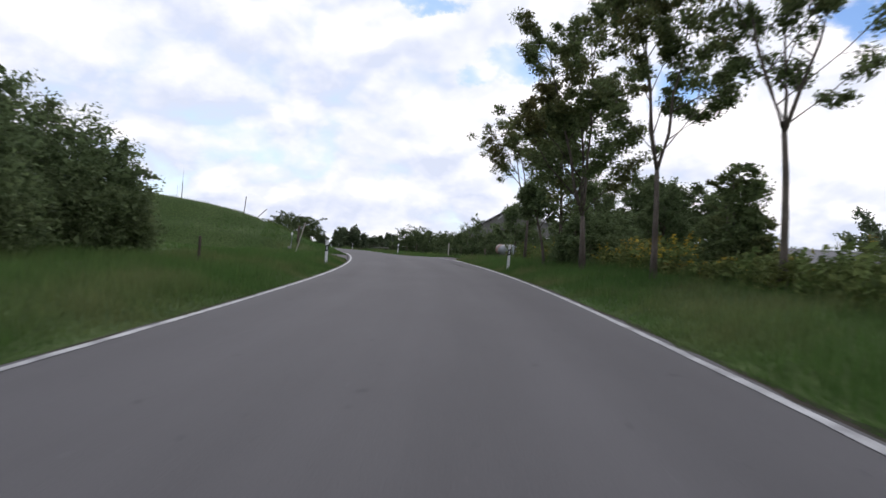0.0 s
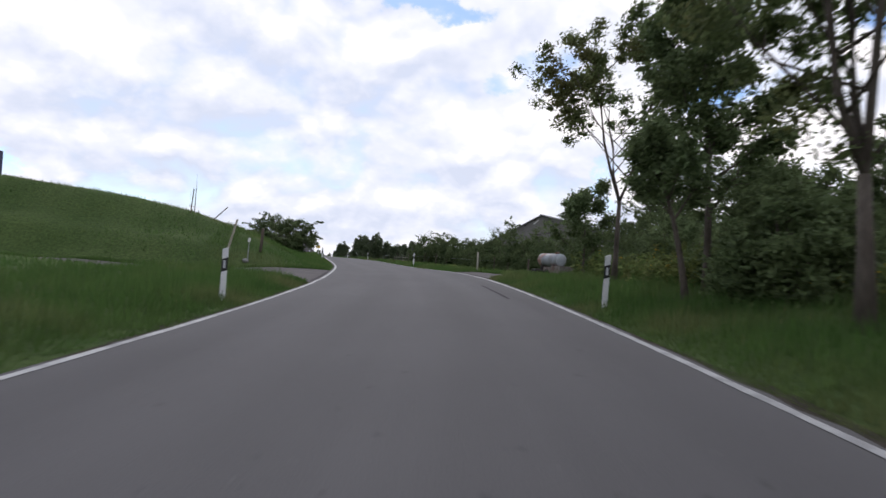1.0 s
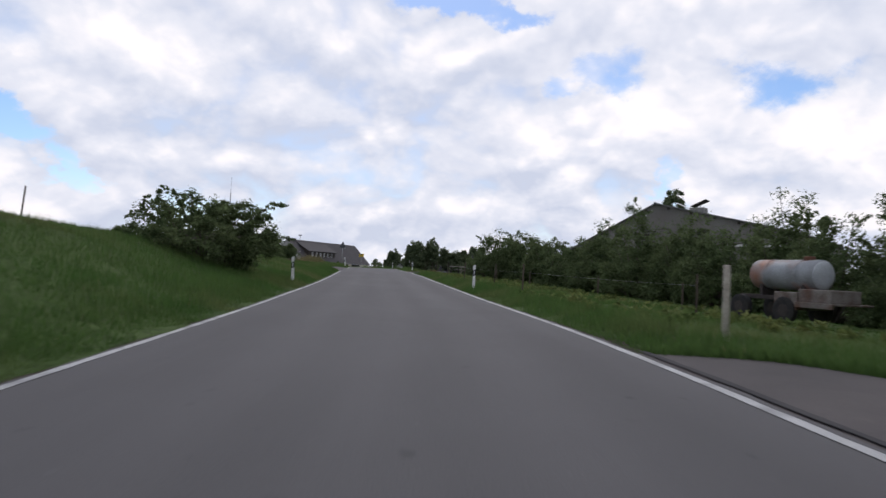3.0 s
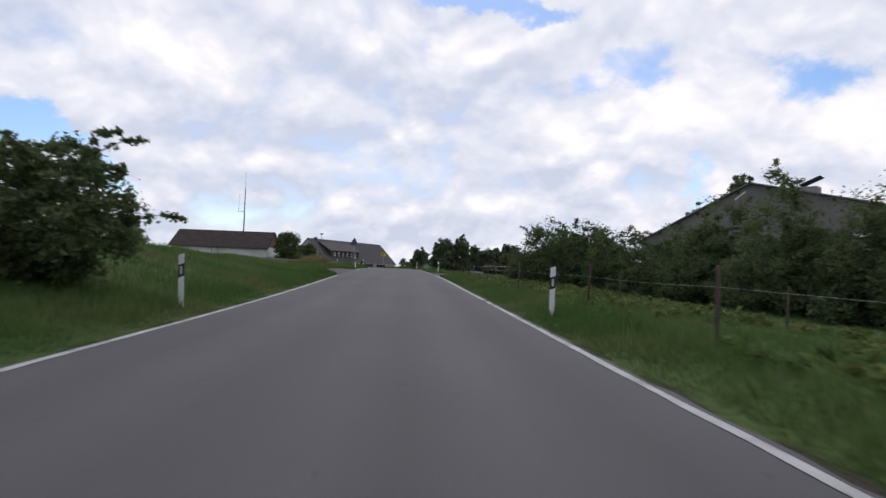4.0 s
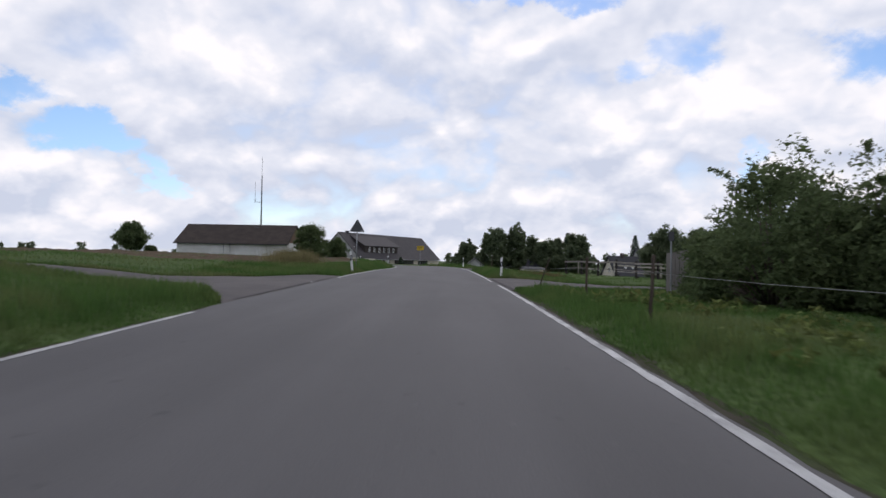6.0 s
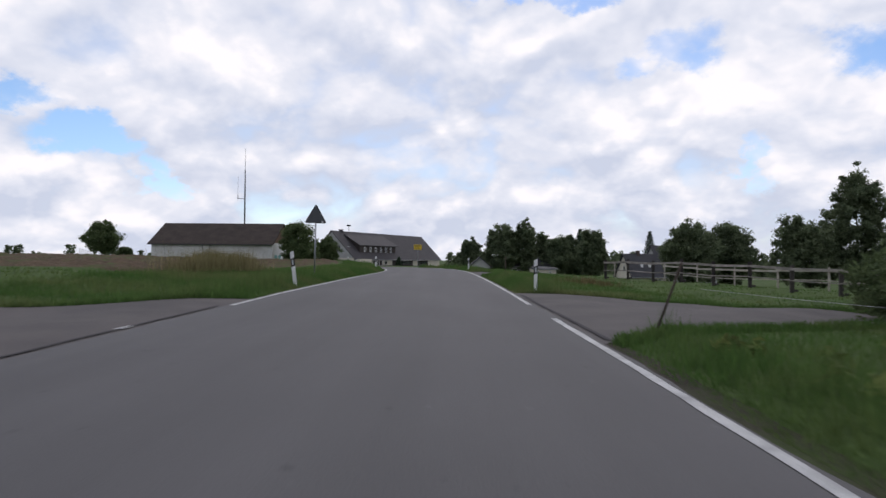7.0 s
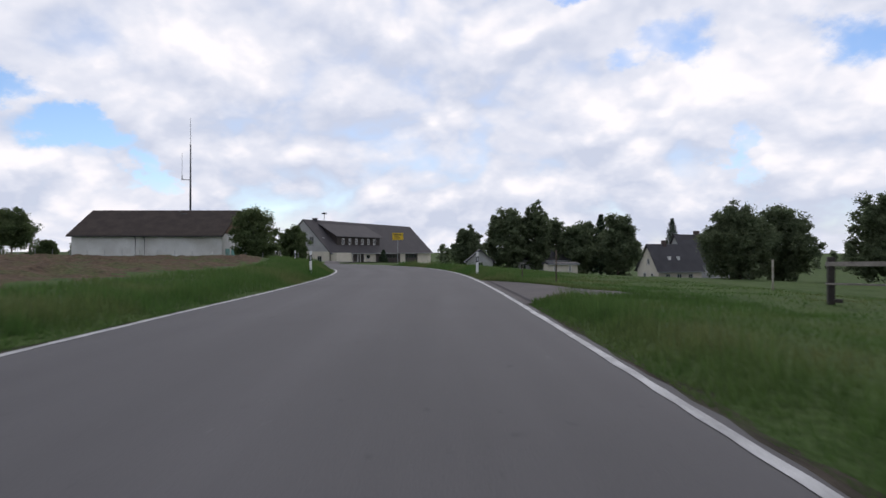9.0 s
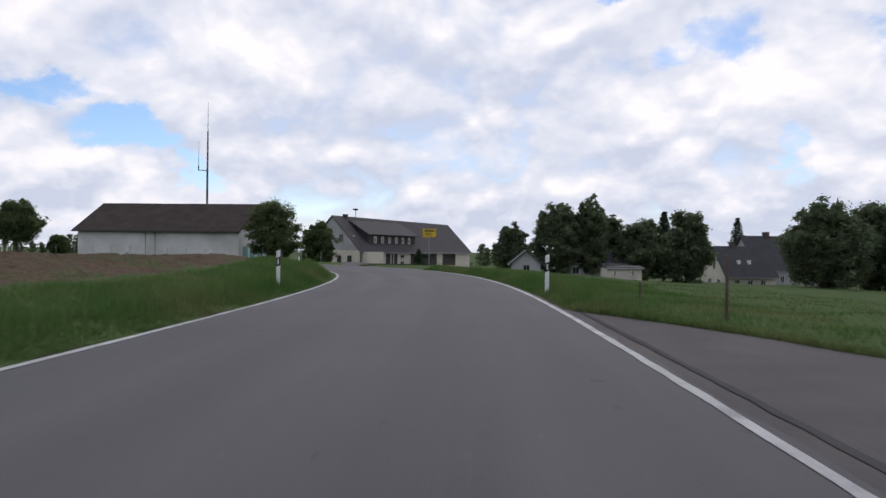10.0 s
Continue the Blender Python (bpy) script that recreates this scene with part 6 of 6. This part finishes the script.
def woods(name, label, points, height, depth, seed, per=260, leaf=0.55):
    """A far wood as one mass of leaf clumps."""
    rng = np.random.default_rng(seed)
    pts = np.array(points, float)
    seg = np.r_[0, np.cumsum(np.hypot(*np.diff(pts, axis=0).T))]
    n = int(seg[-1] / 4) + 2
    u = np.sort(rng.random(n)) * seg[-1]
    cx, cy = np.interp(u, seg, pts[:, 0]) + rng.normal(size=n) * depth, np.interp(u, seg, pts[:, 1]) + rng.normal(size=n) * depth
    cz = ground(cx, cy)
    hh = height * (0.55 + 0.6 * rng.random(n))
    cs, rs = [], []
    for i in range(n):
        for j in range(6):
            v = (j + 0.5) / 6
            cs.append((cx[i] + rng.normal() * 1.3 * (1 - v), cy[i] + rng.normal() * 1.3 * (1 - v), cz[i] + hh[i] * v))
            rs.append(0.30 * hh[i] * (1.05 - 0.7 * v) * (0.8 + 0.4 * rng.random()))
    v, q = leaf_quads(np.array(cs), np.array(rs), per // 6, leaf, rng, 1.0)
    return tagged(place(name, mesh_np(name, v, q), M["leaf_hazy"]), label, "wood", kind="stuff")


woods("far_wood", "distant dark line of trees along the horizon", [(-420, 330), (-260, 420), (-120, 470), (0, 470), (140, 430), (300, 330), (420, 200)], 11, 10, 41, 200, 0.9)
woods("far_wood", "dark wooded rise behind the village", [(60, 330), (120, 300), (190, 240)], 17, 10, 42, 220, 0.8)
woods("far_hedge", "distant hedge and trees beyond the meadow", [(60, 170), (70, 130), (66, 95), (80, 60), (90, 20)], 7, 4, 43, 240, 0.4)

# ---- ploughed field with a tall-grass margin ----
def field():
    rng = np.random.default_rng(9)
    s = np.arange(115, 196, 0.45)
    cols = np.linspace(0, 1, 60)
    far = np.interp(s, [110, 130, 150, 170, 196], [38, 38, 30, 20, 12])
    o = -(6.6 + (far[:, None] - 6.6) * cols[None, :]) + 0 * s[:, None]
    S = s[:, None] + 0 * o
    p = on_road(S.ravel(), o.ravel())
    edge = np.clip(np.tile(cols, len(s)) * 10, 0, 1) * np.clip((S.ravel() - 115) / 2, 0, 1)
    p[:, 2] = ground(p[:, 0], p[:, 1]) - 0.06 + (0.08 + 0.20 * rng.random(len(p)) ** 1.5) * edge
    i = np.arange(len(p)).reshape(len(s), len(cols))
    q = np.stack([i[:-1, :-1], i[:-1, 1:], i[1:, 1:], i[1:, :-1]], -1).reshape(-1, 4)
    tagged(place("field", mesh_np("field", p, q), M["soil"]), "bare brown ploughed field with rough clods", "field", kind="structure")


field()
blades("tall_grass", "tall dry yellow-brown grass along the field's corner", "dry", 170000, (110, 127), lambda u: -6.0 - 5.0 * u, 1.65, 0.009, 15, keep=lambda s, o, rng: rng.random(len(s)) < np.exp(-((s - 119.3) / 1.9) ** 2 - ((o + 7.6) / 0.8) ** 2), tip_lean=0.4)
blades("tall_grass", "low reddish-brown dock weeds in the meadow by the paddock", "dock", 9000, (117, 127), lambda u: 5.4 + 5.0 * u, 0.95, 0.009, 19, keep=lambda s, o, rng: rng.random(len(s)) < np.exp(-((s - 122.3) / 1.3) ** 2 - ((o - 7.4) / 1.0) ** 2))
blades("tall_grass", "tall uncut green grass along the field's corner", "grass", 9000, (107, 122), lambda u: -4.8 - 4.0 * u, 0.42, 0.008, 18)
blades("tall_grass", "dry brown grass tufts along the verge", "dry", 800, (-2, 60), both(3.8, 6.0), 0.22, 0.009, 16)


def goldenrod():
    """A band of leafy weeds, some with yellow flower heads."""
    rng = np.random.default_rng(17)
    n = 2600
    s = 6 + 31 * rng.random(n)
    o = 6.3 + 5.2 * rng.random(n) ** 1.3
    # the weeds come nearer to the road before the side road
    s[-260:] = 28 + 9.0 * rng.random(260)
    o[-260:] = 5.6 + 3.0 * rng.random(260)
    p = on_road(s, o)
    dense = np.sin(p[:, 0] * 1.3 + np.sin(p[:, 1] * 0.8) * 2) * np.sin(p[:, 1] * 0.9 + 1) + rng.random(n) * 0.9
    p = p[dense > -0.1]
    n = len(p)
    p[:, 2] = ground(p[:, 0], p[:, 1])
    h = (0.45 + 0.55 * rng.random(n)) * (0.8 + 0.3 * np.sin(p[:, 1] * 0.7))
    lean = rng.normal(size=(n, 2)) * 0.12
    def along_stem(u):
        return p + np.stack([lean[:, 0] * u, lean[:, 1] * u, h * u], -1)
    cs = np.concatenate([along_stem(u) for u in (0.15, 0.35, 0.55, 0.75, 0.92)])
    v, q = leaf_quads(cs, np.full(len(cs), 0.13), 6, 0.05, rng, 1.0)
    tagged(place("weeds", mesh_np("weeds", v, q), M["weed"]), "tall green leafy weeds under the roadside trees", "weeds", kind="stuff")
    keep = rng.random(n) < np.where(abs(p[:, 1] - 21.5) < 6.5, 0.5, 0.06)
    top = np.concatenate([(along_stem(u))[keep] for u in (0.95, 1.05)])
    v, q = leaf_quads(top, np.full(len(top), 0.10), 9, 0.028, rng, 0.7)
    tagged(place("goldenrod_flowers", mesh_np("goldenrod_flowers", v, q), M["flower"]), "yellow goldenrod flower heads among the weeds", "flowers", kind="stuff")


goldenrod()


def pasture_weeds():
    """Broad-leaved weeds and uneven tufts on the grazed meadow behind the wire."""
    rng = np.random.default_rng(23)
    n = 700
    s = 52 + 50 * rng.random(n)
    o = 4.3 + 7.0 * rng.random(n) ** 1.2
    p = on_road(s, o)
    lump = np.sin(p[:, 0] * 0.8 + 1) * np.sin(p[:, 1] * 0.5) + rng.random(n)
    p = p[lump > 0.35]
    p[:, 2] = ground(p[:, 0], p[:, 1]) + 0.10
    v, q = leaf_quads(p, 0.12 + 0.22 * rng.random(len(p)) ** 2, 34, 0.06, rng, 0.7)
    tagged(place("weeds", mesh_np("weeds", v, q), M["weed"]), "low broad-leaved weeds on the grazed meadow", "weeds", kind="stuff")


pasture_weeds()
